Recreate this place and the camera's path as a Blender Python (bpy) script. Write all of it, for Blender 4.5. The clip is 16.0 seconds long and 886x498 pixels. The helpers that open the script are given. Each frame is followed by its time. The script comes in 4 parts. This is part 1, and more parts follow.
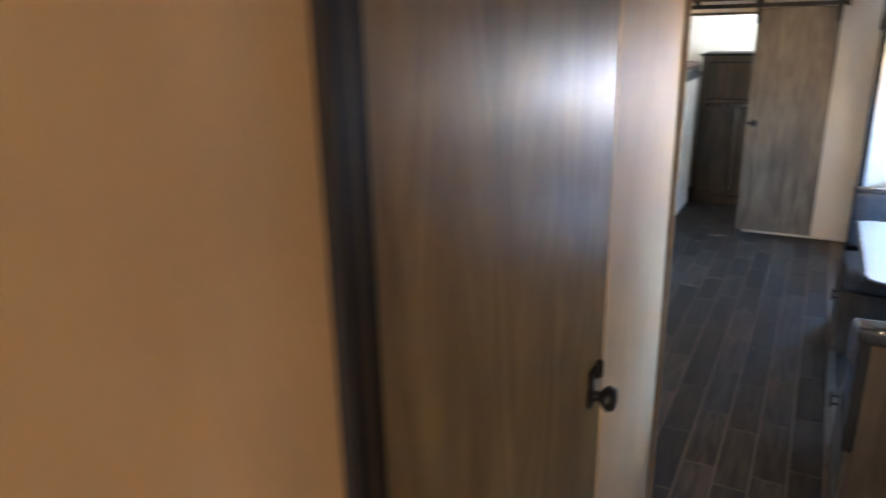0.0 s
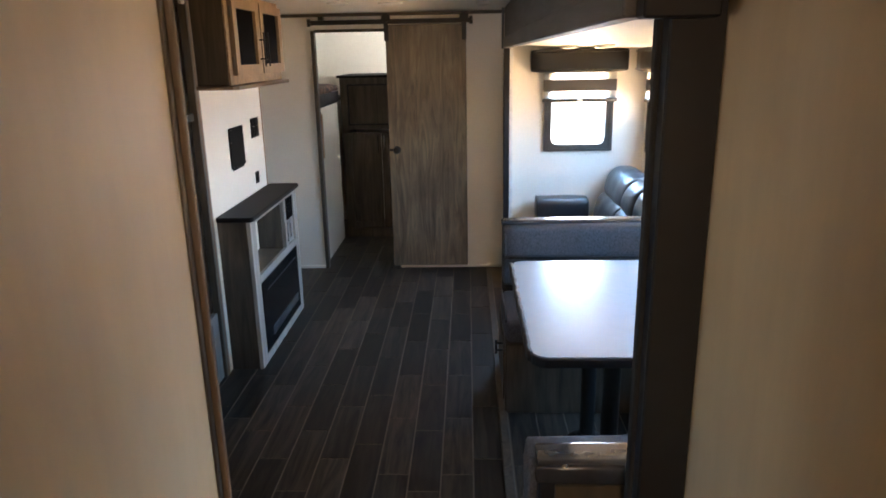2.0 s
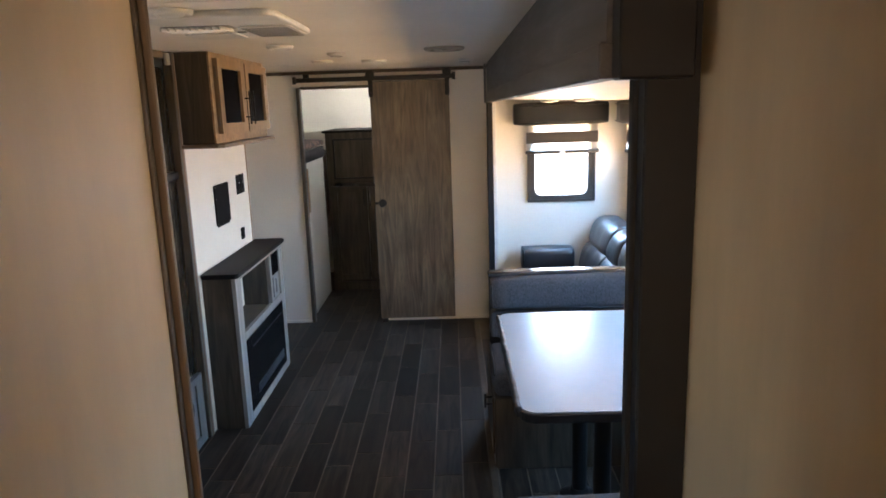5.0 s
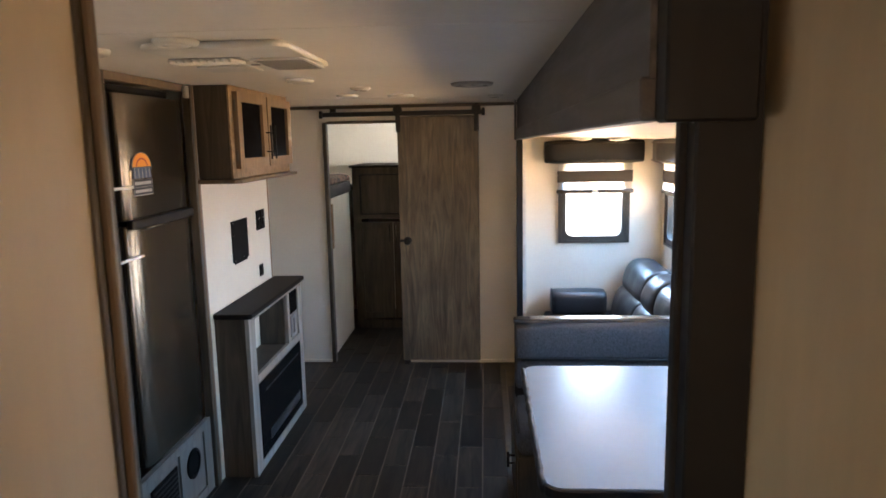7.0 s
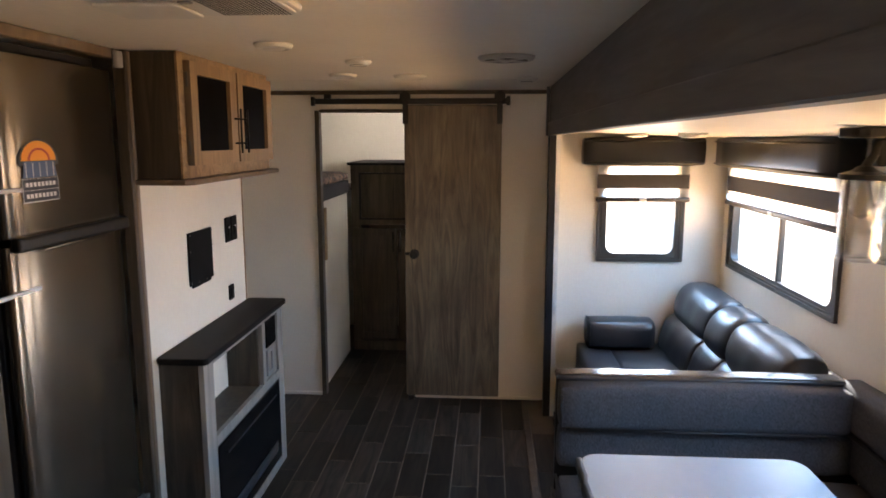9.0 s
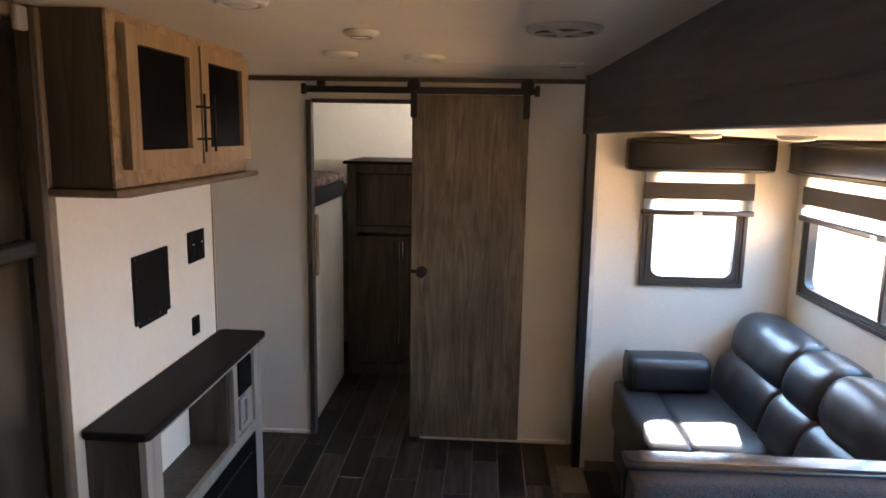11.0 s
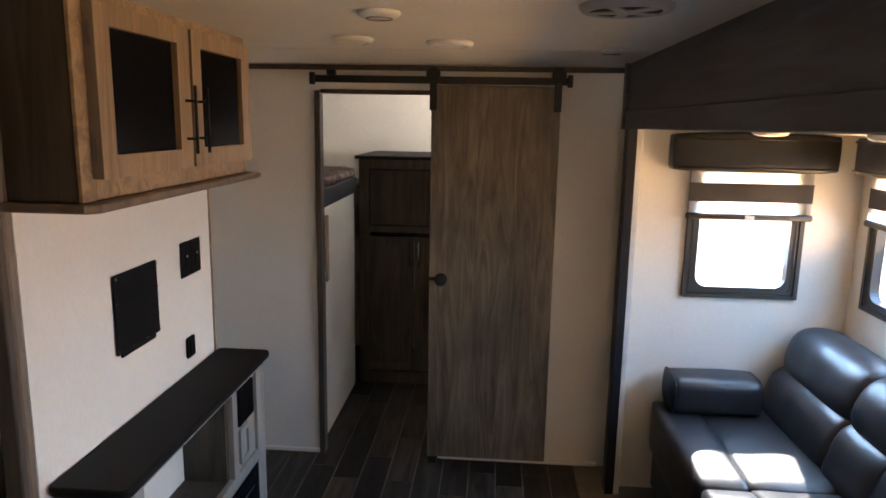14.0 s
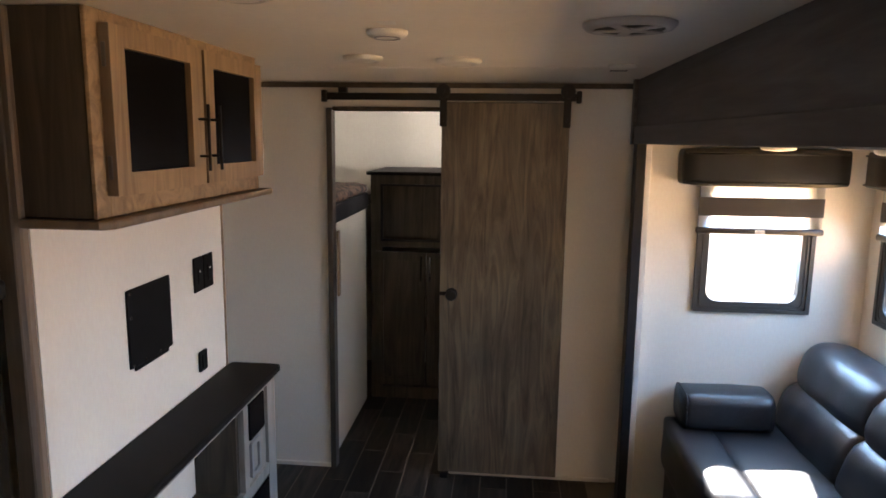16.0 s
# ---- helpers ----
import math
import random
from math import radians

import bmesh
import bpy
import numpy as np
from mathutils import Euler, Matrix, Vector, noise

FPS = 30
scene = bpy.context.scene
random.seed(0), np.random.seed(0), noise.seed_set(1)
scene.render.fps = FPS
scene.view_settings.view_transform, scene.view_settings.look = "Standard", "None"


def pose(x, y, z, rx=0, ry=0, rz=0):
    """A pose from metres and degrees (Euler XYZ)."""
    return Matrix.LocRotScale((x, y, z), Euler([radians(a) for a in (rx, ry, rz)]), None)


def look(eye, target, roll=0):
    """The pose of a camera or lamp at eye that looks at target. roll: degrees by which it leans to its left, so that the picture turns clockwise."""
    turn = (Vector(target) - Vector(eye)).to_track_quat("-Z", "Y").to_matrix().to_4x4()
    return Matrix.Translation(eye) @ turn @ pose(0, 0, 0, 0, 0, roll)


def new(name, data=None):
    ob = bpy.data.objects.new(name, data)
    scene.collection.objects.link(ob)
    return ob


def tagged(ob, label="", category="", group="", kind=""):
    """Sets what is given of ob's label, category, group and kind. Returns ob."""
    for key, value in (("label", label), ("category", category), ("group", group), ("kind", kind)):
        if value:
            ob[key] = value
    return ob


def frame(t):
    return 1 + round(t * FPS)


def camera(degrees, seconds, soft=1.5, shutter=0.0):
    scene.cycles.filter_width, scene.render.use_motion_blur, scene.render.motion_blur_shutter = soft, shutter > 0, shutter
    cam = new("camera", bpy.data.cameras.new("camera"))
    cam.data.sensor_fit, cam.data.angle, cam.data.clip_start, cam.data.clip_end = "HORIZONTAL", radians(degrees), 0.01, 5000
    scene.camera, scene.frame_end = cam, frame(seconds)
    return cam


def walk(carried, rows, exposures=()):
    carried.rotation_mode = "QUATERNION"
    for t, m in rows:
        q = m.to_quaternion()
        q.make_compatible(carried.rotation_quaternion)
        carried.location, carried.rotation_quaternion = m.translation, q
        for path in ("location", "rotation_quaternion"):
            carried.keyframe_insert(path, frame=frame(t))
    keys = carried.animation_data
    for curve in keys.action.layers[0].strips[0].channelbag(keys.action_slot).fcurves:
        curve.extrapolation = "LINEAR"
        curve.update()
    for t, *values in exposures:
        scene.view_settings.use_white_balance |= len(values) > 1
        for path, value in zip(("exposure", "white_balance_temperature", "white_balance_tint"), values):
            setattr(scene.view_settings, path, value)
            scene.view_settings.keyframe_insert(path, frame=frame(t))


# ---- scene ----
cam = camera(66.0, 16.0, soft=1.7, shutter=0.5)
PATH = [
    (0, (1.109, -6.498, 1.754), (0.184, -4.829, 1.155), -1.3),
    (0.5, (1.039, -6.109, 1.728), (0.450, -4.298, 1.118), -1.6),
    (1, (1.007, -5.815, 1.690), (0.742, -3.922, 1.102), -0.7),
    (1.5, (1.080, -5.546, 1.703), (0.954, -3.635, 1.126), -0.9),
    (2, (1.161, -5.373, 1.682), (1.085, -3.451, 1.135), -1.1),
    (2.5, (1.163, -5.320, 1.683), (1.129, -3.392, 1.154), -1.3),
    (3, (1.096, -5.277, 1.694), (1.114, -3.344, 1.181), -1.4),
    (5.5, (1.176, -5.374, 1.700), (1.116, -3.412, 1.319), -1.7),
    (6, (1.168, -5.334, 1.712), (1.086, -3.368, 1.355), -1.4),
    (6.5, (1.198, -5.303, 1.718), (1.098, -3.332, 1.390), -1.4),
    (7, (1.199, -5.170, 1.711), (1.074, -3.198, 1.402), -1.1),
    (7.5, (1.126, -4.975, 1.709), (0.980, -3.004, 1.404), -0.9),
    (8, (1.080, -4.777, 1.701), (0.936, -2.806, 1.393), -0.6),
    (8.5, (1.092, -4.544, 1.711), (0.957, -2.573, 1.396), -0.3),
    (9, (1.080, -4.319, 1.695), (0.946, -2.348, 1.378), -0.0),
    (9.5, (0.994, -4.082, 1.702), (0.859, -2.112, 1.383), 0.3),
    (12, (0.869, -3.459, 1.715), (0.759, -1.494, 1.358), 1.2),
    (12.5, (0.790, -3.369, 1.733), (0.657, -1.408, 1.364), 1.1),
    (13, (0.805, -3.324, 1.728), (0.676, -1.363, 1.361), 1.0),
    (13.5, (0.842, -3.321, 1.745), (0.704, -1.361, 1.372), 1.0),
    (14, (0.853, -3.318, 1.736), (0.710, -1.357, 1.370), 1.0),
    (14.5, (0.861, -3.328, 1.729), (0.699, -1.366, 1.378), 1.0),
    (15, (0.872, -3.339, 1.737), (0.691, -1.377, 1.392), 1.0),
    (15.5, (0.883, -3.339, 1.737), (0.695, -1.376, 1.402), 0.9),
    (16, (0.872, -3.337, 1.739), (0.687, -1.372, 1.416), 0.7),
]
walk(cam, [(t, look(eye, target, roll)) for t, eye, target, roll in PATH],
     exposures=[(0.0, 3.85, 4950, 3), (0.5, 3.72, 5550, 4), (1.0, 3.32, 5750, 6), (2.0, 2.97, 5620, 6), (3.0, 2.95, 5500, 6), (6.0, 2.95, 5620, 7), (7.0, 2.72, 5820, 8), (7.5, 2.75, 6050, 10), (8.0, 2.42, 6200, 11), (9.0, 2.45, 6200, 12), (12.0, 2.38, 6050, 12), (16.0, 2.38, 5950, 12)])

# ---- world, sun, large lights ----
world = bpy.data.worlds.new("sky")
scene.world = world
world.use_nodes = True
wn = world.node_tree.nodes
sky = wn.new("ShaderNodeTexSky")
sky.sky_type = "NISHITA"
sky.sun_disc = False
SUN_WAY = Vector((-0.22, -1.0, -0.96)).normalized()
sky.sun_elevation = math.asin(-SUN_WAY.z)
sky.sun_rotation = math.atan2(-SUN_WAY.x, -SUN_WAY.y)
wn["Background"].inputs["Strength"].default_value = 0.15
world.node_tree.links.new(sky.outputs[0], wn["Background"].inputs[0])
sun = new("sun", bpy.data.lights.new("sun", "SUN"))
sun.data.energy, sun.data.angle, sun.data.color = 5.0, radians(0.5), (1.0, 0.93, 0.82)
sun.matrix_world = look((0, 0, 8), Vector((0, 0, 8)) + SUN_WAY)


def window_lamp(name, loc, target, sx, sy, power, colour, spread=120):
    la = bpy.data.lights.new(name, "AREA")
    la.shape, la.size, la.size_y, la.energy, la.color = "RECTANGLE", sx, sy, power, colour
    la.spread = radians(spread)
    ob = new(name, la)
    ob.matrix_world = look(loc, target)
    return ob


SKYLIGHT = (0.40, 0.66, 1.0)
BOUNCE = (1.0, 0.56, 0.20)

# ---- materials ----
MATS = {}


def material(name, base=(0.5, 0.5, 0.5), rough=0.5, metal=0.0, second=None, scale=(8, 8, 8), bump=0.0, bump_scale=200.0,
             detail=5.0, streak=False, per_object=0.0, rough_var=0.08, spec=0.5, contrast=(0.3, 0.7), coat=0.0, blotch=0.12, distort=0.6):
    m = bpy.data.materials.new(name)
    m.use_nodes = True
    n, l = m.node_tree.nodes, m.node_tree.links
    b = n["Principled BSDF"]
    b.inputs["Metallic"].default_value = metal
    b.inputs["Specular IOR Level"].default_value = spec
    b.inputs["Coat Weight"].default_value = coat
    b.inputs["Coat Roughness"].default_value = 0.15
    tc = n.new("ShaderNodeTexCoord")
    mp = n.new("ShaderNodeMapping")
    mp.inputs["Scale"].default_value = scale
    l.new(tc.outputs["Object"], mp.inputs["Vector"])
    vec = mp.outputs["Vector"]
    if per_object:
        oi = n.new("ShaderNodeObjectInfo")
        sc = n.new("ShaderNodeVectorMath")
        sc.operation = "SCALE"
        sc.inputs[0].default_value = (37.0, 91.0, 53.0)
        l.new(oi.outputs["Random"], sc.inputs["Scale"])
        ad = n.new("ShaderNodeVectorMath")
        ad.operation = "ADD"
        l.new(vec, ad.inputs[0])
        l.new(sc.outputs[0], ad.inputs[1])
        vec = ad.outputs[0]
    nz = n.new("ShaderNodeTexNoise")
    nz.inputs["Scale"].default_value = 1.0
    nz.inputs["Detail"].default_value = detail
    nz.inputs["Roughness"].default_value = 0.62
    nz.inputs["Distortion"].default_value = distort if streak else 0.0
    l.new(vec, nz.inputs["Vector"])
    ramp = n.new("ShaderNodeValToRGB")
    second = second or tuple(c * 0.8 for c in base)
    ramp.color_ramp.elements[0].position, ramp.color_ramp.elements[1].position = contrast
    ramp.color_ramp.elements[0].color = (*second, 1)
    ramp.color_ramp.elements[1].color = (*base, 1)
    l.new(nz.outputs["Fac"], ramp.inputs[0])
    col = ramp.outputs[0]
    # broad wear
    n2 = n.new("ShaderNodeTexNoise")
    n2.inputs["Scale"].default_value = 2.3
    n2.inputs["Detail"].default_value = 3.0
    l.new(tc.outputs["Object"], n2.inputs["Vector"])
    mr = n.new("ShaderNodeMapRange")
    mr.inputs["From Min"].default_value, mr.inputs["From Max"].default_value = 0.3, 0.7
    mr.inputs["To Min"].default_value, mr.inputs["To Max"].default_value = 1.0 - blotch, 1.0 + blotch * 0.5
    l.new(n2.outputs["Fac"], mr.inputs["Value"])
    val = mr.outputs["Result"]
    if per_object:
        mr3 = n.new("ShaderNodeMapRange")
        mr3.inputs["To Min"].default_value, mr3.inputs["To Max"].default_value = 1.0 - per_object, 1.0 + per_object
        l.new(oi.outputs["Random"], mr3.inputs["Value"])
        mm = n.new("ShaderNodeMath")
        mm.operation = "MULTIPLY"
        l.new(val, mm.inputs[0])
        l.new(mr3.outputs["Result"], mm.inputs[1])
        val = mm.outputs[0]
    mul = n.new("ShaderNodeVectorMath")
    mul.operation = "SCALE"
    l.new(col, mul.inputs[0])
    l.new(val, mul.inputs["Scale"])
    l.new(mul.outputs[0], b.inputs["Base Color"])
    rr = n.new("ShaderNodeMapRange")
    rr.inputs["To Min"].default_value, rr.inputs["To Max"].default_value = max(0.02, rough - rough_var), min(1.0, rough + rough_var)
    l.new(nz.outputs["Fac"], rr.inputs["Value"])
    l.new(rr.outputs["Result"], b.inputs["Roughness"])
    if bump:
        n3 = n.new("ShaderNodeTexNoise")
        n3.inputs["Scale"].default_value = bump_scale if not streak else 1.0
        n3.inputs["Detail"].default_value = 4.0
        if streak:
            mp3 = n.new("ShaderNodeMapping")
            mp3.inputs["Scale"].default_value = tuple(s * 3 for s in scale)
            l.new(tc.outputs["Object"], mp3.inputs["Vector"])
            l.new(mp3.outputs["Vector"], n3.inputs["Vector"])
        else:
            l.new(tc.outputs["Object"], n3.inputs["Vector"])
        bp = n.new("ShaderNodeBump")
        bp.inputs["Strength"].default_value = bump
        bp.inputs["Distance"].default_value = 0.002
        l.new(n3.outputs["Fac"], bp.inputs["Height"])
        l.new(bp.outputs["Normal"], b.inputs["Normal"])
    MATS[name] = m
    return m


WALL = material("wallboard", (0.76, 0.72, 0.63), 0.55, second=(0.715, 0.665, 0.58), scale=(110, 110, 45), bump=0.15, bump_scale=420, blotch=0.05)
HALL = material("hall_panel", (0.66, 0.525, 0.335), 0.5, second=(0.588, 0.462, 0.287), scale=(14, 14, 3), bump=0.10, bump_scale=300, blotch=0.12)
CEIL = material("ceiling_panel", (0.78, 0.74, 0.68), 0.5, second=(0.73, 0.69, 0.63), scale=(30, 30, 30), bump=0.1, bump_scale=250, blotch=0.05)
BARN = material("barn_door_wood", (0.19, 0.148, 0.092), 0.45, second=(0.040, 0.030, 0.021), scale=(17, 17, 1.7), bump=0.25, streak=True, contrast=(0.30, 0.66), blotch=0.32, detail=9.0, distort=1.9)
HDOOR = material("hall_door_wood", (0.37, 0.292, 0.156), 0.36, spec=0.30, second=(0.150, 0.116, 0.064), scale=(9, 9, 1.5), bump=0.15, streak=True, blotch=0.25, detail=8.0, distort=1.3)
OLIVEW = material("bench_back_wood", (0.13, 0.104, 0.070), 0.42, spec=0.3, second=(0.07, 0.056, 0.038), scale=(9, 9, 1.5), bump=0.15, streak=True, blotch=0.25, detail=8.0, distort=1.3)
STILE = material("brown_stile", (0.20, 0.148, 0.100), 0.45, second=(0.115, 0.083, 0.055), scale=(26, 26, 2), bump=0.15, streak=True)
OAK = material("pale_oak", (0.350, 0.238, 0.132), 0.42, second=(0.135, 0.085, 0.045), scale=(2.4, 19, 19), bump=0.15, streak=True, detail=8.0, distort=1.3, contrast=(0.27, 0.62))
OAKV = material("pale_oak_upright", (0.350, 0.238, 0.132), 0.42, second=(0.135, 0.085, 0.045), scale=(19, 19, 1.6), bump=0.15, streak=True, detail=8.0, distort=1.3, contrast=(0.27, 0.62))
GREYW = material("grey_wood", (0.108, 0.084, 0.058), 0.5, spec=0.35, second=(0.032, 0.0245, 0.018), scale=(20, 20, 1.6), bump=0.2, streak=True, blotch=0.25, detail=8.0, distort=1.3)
PANELG = material("pale_grey_panel", (0.20, 0.185, 0.165), 0.5, second=(0.115, 0.105, 0.092), scale=(26, 26, 2.2), bump=0.2, streak=True)
PALEW = material("weathered_pale_wood", (0.36, 0.33, 0.29), 0.5, second=(0.20, 0.18, 0.155), scale=(30, 30, 2.5), bump=0.2, streak=True)
FASC = material("charcoal_wood", (0.140, 0.137, 0.142), 0.55, second=(0.066, 0.0645, 0.067), spec=0.3, scale=(24, 2, 24), bump=0.2, streak=True)
DARK = material("black_trim", (0.018, 0.018, 0.021), 0.5, bump=0.05, spec=0.28)
BLACKM = material("black_metal", (0.012, 0.012, 0.012), 0.42, spec=0.3)
RUBBER = material("black_seal", (0.012, 0.012, 0.013), 0.7, bump=0.2, bump_scale=120)
COUNTER = material("black_laminate", (0.013, 0.0115, 0.0115), 0.5, second=(0.009, 0.008, 0.008), scale=(120, 120, 120), rough_var=0.05, spec=0.08)
BGLASS = material("smoked_glass", (0.007, 0.007, 0.008), 0.1, spec=0.35, rough_var=0.02, bump=0.0)
REED = material("reeded_glass", (0.006, 0.006, 0.007), 0.22, spec=0.09, rough_var=0.03)
MATTEB = material("matt_black", (0.0045, 0.0042, 0.0042), 0.6, spec=0.12, bump=0.05)
STEEL = material("dark_steel", (0.26, 0.225, 0.175), 0.25, metal=0.95, second=(0.21, 0.18, 0.14), scale=(90, 90, 1.5), streak=True, bump=0.04, rough_var=0.05, blotch=0.06)
STEEL.node_tree.nodes["Principled BSDF"].inputs["Anisotropic"].default_value = 0.8
STEEL.node_tree.nodes["Principled BSDF"].inputs["Anisotropic Rotation"].default_value = 0.25
CHROME = material("bright_metal", (0.7, 0.7, 0.7), 0.2, metal=1.0)
LEATHER = material("black_leather", (0.023, 0.0225, 0.0255), 0.36, second=(0.014, 0.0138, 0.0155), scale=(60, 60, 60), bump=0.35, bump_scale=180, coat=0.10, spec=0.40)
CAPV = material("glossy_vinyl", (0.045, 0.046, 0.052), 0.2, second=(0.035, 0.036, 0.041), scale=(40, 40, 40), bump=0.25, bump_scale=60, coat=0.5)
VALM = material("valance_vinyl", (0.014, 0.0142, 0.0155), 0.34, spec=0.3, bump=0.25, bump_scale=160)
TWEED = material("grey_tweed", (0.100, 0.101, 0.111), 0.92, second=(0.034, 0.035, 0.040), scale=(240, 240, 110), bump=0.6, bump_scale=600, contrast=(0.35, 0.65))
PIPING = material("black_piping", (0.018, 0.018, 0.02), 0.6)
TABLE = material("table_laminate", (0.215, 0.270, 0.325), 0.25, second=(0.205, 0.260, 0.315), scale=(20, 20, 20), rough_var=0.015, blotch=0.02)
WHITEP = material("white_plastic", (0.75, 0.73, 0.69), 0.4)
GREYP = material("grey_plastic", (0.28, 0.28, 0.28), 0.45)
GREYD = material("dark_crystals", (0.07, 0.07, 0.075), 0.3, second=(0.01, 0.01, 0.011), scale=(90, 90, 90), bump=0.8, bump_scale=70, contrast=(0.4, 0.6))
RAILM = material("brown_grey_rail", (0.040, 0.035, 0.032), 0.45)
GREYM = material("mid_grey_plastic", (0.11, 0.10, 0.095), 0.5)
GREYL = material("light_grey_plastic", (0.42, 0.41, 0.41), 0.4)
FRAMEM = material("dark_window_frame", (0.052, 0.046, 0.041), 0.4)
GROUT = material("floor_joint", (0.16, 0.135, 0.105), 0.7, spec=0.1)
PLANK = material("vinyl_plank", (0.082, 0.064, 0.048), 0.45, second=(0.0090, 0.0074, 0.0060), spec=0.2, scale=(20, 2.0, 10), bump=0.25, streak=True, per_object=0.62, blotch=0.3, contrast=(0.36, 0.84), detail=8.0, distort=1.2)
QUILT = material("brown_mattress_cover", (0.17, 0.105, 0.078), 0.8, second=(0.016, 0.011, 0.010), scale=(26, 26, 26), bump=0.8, bump_scale=45, contrast=(0.42, 0.58))
BLINDD = material("dark_shade_fabric", (0.05, 0.045, 0.042), 0.8, bump=0.3, bump_scale=400)
GROUNDM = material("dry_ground", (0.42, 0.34, 0.25), 0.9, second=(0.3, 0.24, 0.18), scale=(1, 1, 1), bump=0.4, bump_scale=6)
PLASTICW = material("clear_wrap", (0.55, 0.56, 0.58), 0.12, second=(0.2, 0.2, 0.2), scale=(50, 50, 50), bump=0.8, bump_scale=60)


def sheer(name):
    m = bpy.data.materials.new(name)
    m.use_nodes = True
    n, l = m.node_tree.nodes, m.node_tree.links
    out = n["Material Output"]
    mix, tr, tl = n.new("ShaderNodeMixShader"), n.new("ShaderNodeBsdfTransparent"), n.new("ShaderNodeBsdfTranslucent")
    tl.inputs["Color"].default_value = (0.85, 0.83, 0.80, 1)
    mix.inputs[0].default_value = 0.55
    l.new(tr.outputs[0], mix.inputs[1])
    l.new(tl.outputs[0], mix.inputs[2])
    l.new(mix.outputs[0], out.inputs[0])
    return m


def thin_glass(name, tint, gloss):
    """Clear sheet: lets light straight through and mirrors a little at glancing angles."""
    m = bpy.data.materials.new(name)
    m.use_nodes = True
    n, l = m.node_tree.nodes, m.node_tree.links
    mix, tr, gl, fr_, sc = (n.new("ShaderNodeMixShader"), n.new("ShaderNodeBsdfTransparent"), n.new("ShaderNodeBsdfGlossy"),
                            n.new("ShaderNodeLayerWeight"), n.new("ShaderNodeMath"))
    tr.inputs["Color"].default_value = (*tint, 1)
    gl.inputs["Roughness"].default_value = 0.03
    fr_.inputs["Blend"].default_value = 0.25
    sc.operation = "MULTIPLY"
    sc.inputs[1].default_value = gloss
    l.new(fr_.outputs["Facing"], sc.inputs[0])
    l.new(sc.outputs[0], mix.inputs[0])
    l.new(tr.outputs[0], mix.inputs[1])
    l.new(gl.outputs[0], mix.inputs[2])
    l.new(mix.outputs[0], n["Material Output"].inputs[0])
    return m


SHEER = sheer("sheer_shade_fabric")
GLASS = thin_glass("window_glass", (0.97, 0.98, 0.98), 0.15)
JARG = thin_glass("jar_glass", (0.96, 0.965, 0.96), 0.85)


def plain(name, c, rough=0.5, emit=0.0):
    m = bpy.data.materials.new(name)
    m.use_nodes = True
    b = m.node_tree.nodes["Principled BSDF"]
    b.inputs["Base Color"].default_value = (*c, 1)
    b.inputs["Roughness"].default_value = rough
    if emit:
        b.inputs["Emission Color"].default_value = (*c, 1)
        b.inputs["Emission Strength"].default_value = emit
    return m


ORANGE, INK, PAPER, REDP, BLUEP = (plain("orange_print", (0.85, 0.33, 0.03)), plain("dark_print", (0.03, 0.035, 0.05)),
                                   plain("paper_white", (0.75, 0.75, 0.73)), plain("red_print", (0.45, 0.05, 0.04)), plain("blue_print", (0.08, 0.12, 0.22)))

# ---- mesh helpers ----
ORG = {}
BASE = Vector((0, 0, 0))    # where a run of fittings is set


def box(x0, x1, y0, y1, z0, z1, bevel=0.0, seg=1, bm=None):
    part_bm = bmesh.new()
    bmesh.ops.create_cube(part_bm, size=1.0)
    for v in part_bm.verts:
        v.co = Vector(((x0 + x1) / 2 + v.co.x * (x1 - x0), (y0 + y1) / 2 + v.co.y * (y1 - y0), (z0 + z1) / 2 + v.co.z * (z1 - z0)))
    if bevel:
        bmesh.ops.bevel(part_bm, geom=part_bm.edges[:], offset=bevel, segments=seg, profile=0.5, affect="EDGES")
    if bm is None:
        return part_bm
    return join(bm, part_bm)


def join(bm, other):
    me = bpy.data.meshes.new("tmp")
    other.to_mesh(me)
    other.free()
    bm.from_mesh(me)
    bpy.data.meshes.remove(me)
    return bm


def cyl(centre, r, length, axis="Z", seg=24, r2=None, bevel=0.0):
    bm = bmesh.new()
    bmesh.ops.create_cone(bm, cap_ends=True, segments=seg, radius1=r, radius2=r if r2 is None else r2, depth=length)
    if bevel:
        ends = [e for e in bm.edges if any(len(f.verts) > 4 for f in e.link_faces)]
        bmesh.ops.bevel(bm, geom=ends, offset=bevel, segments=2, profile=0.5, affect="EDGES")
    turn = {"Z": Matrix(), "X": Matrix.Rotation(radians(90), 4, "Y"), "Y": Matrix.Rotation(radians(-90), 4, "X")}[axis]
    bmesh.ops.transform(bm, matrix=Matrix.Translation(centre) @ turn, verts=bm.verts)
    return bm


def lathe(centre, profile, seg=32, axis="Z"):
    """Turned shape from (radius, height) pairs."""
    bm = bmesh.new()
    rings = []
    for r, h in profile:
        rings.append([bm.verts.new((r * math.cos(2 * math.pi * k / seg), r * math.sin(2 * math.pi * k / seg), h)) for k in range(seg)])
    for a, b in zip(rings, rings[1:]):
        for k in range(seg):
            bm.faces.new((a[k], a[(k + 1) % seg], b[(k + 1) % seg], b[k]))
    bm.faces.new(rings[0][::-1])
    bm.faces.new(rings[-1])
    turn = {"Z": Matrix(), "X": Matrix.Rotation(radians(90), 4, "Y"), "Y": Matrix.Rotation(radians(-90), 4, "X")}[axis]
    bmesh.ops.transform(bm, matrix=Matrix.Translation(centre) @ turn, verts=bm.verts)
    return bm


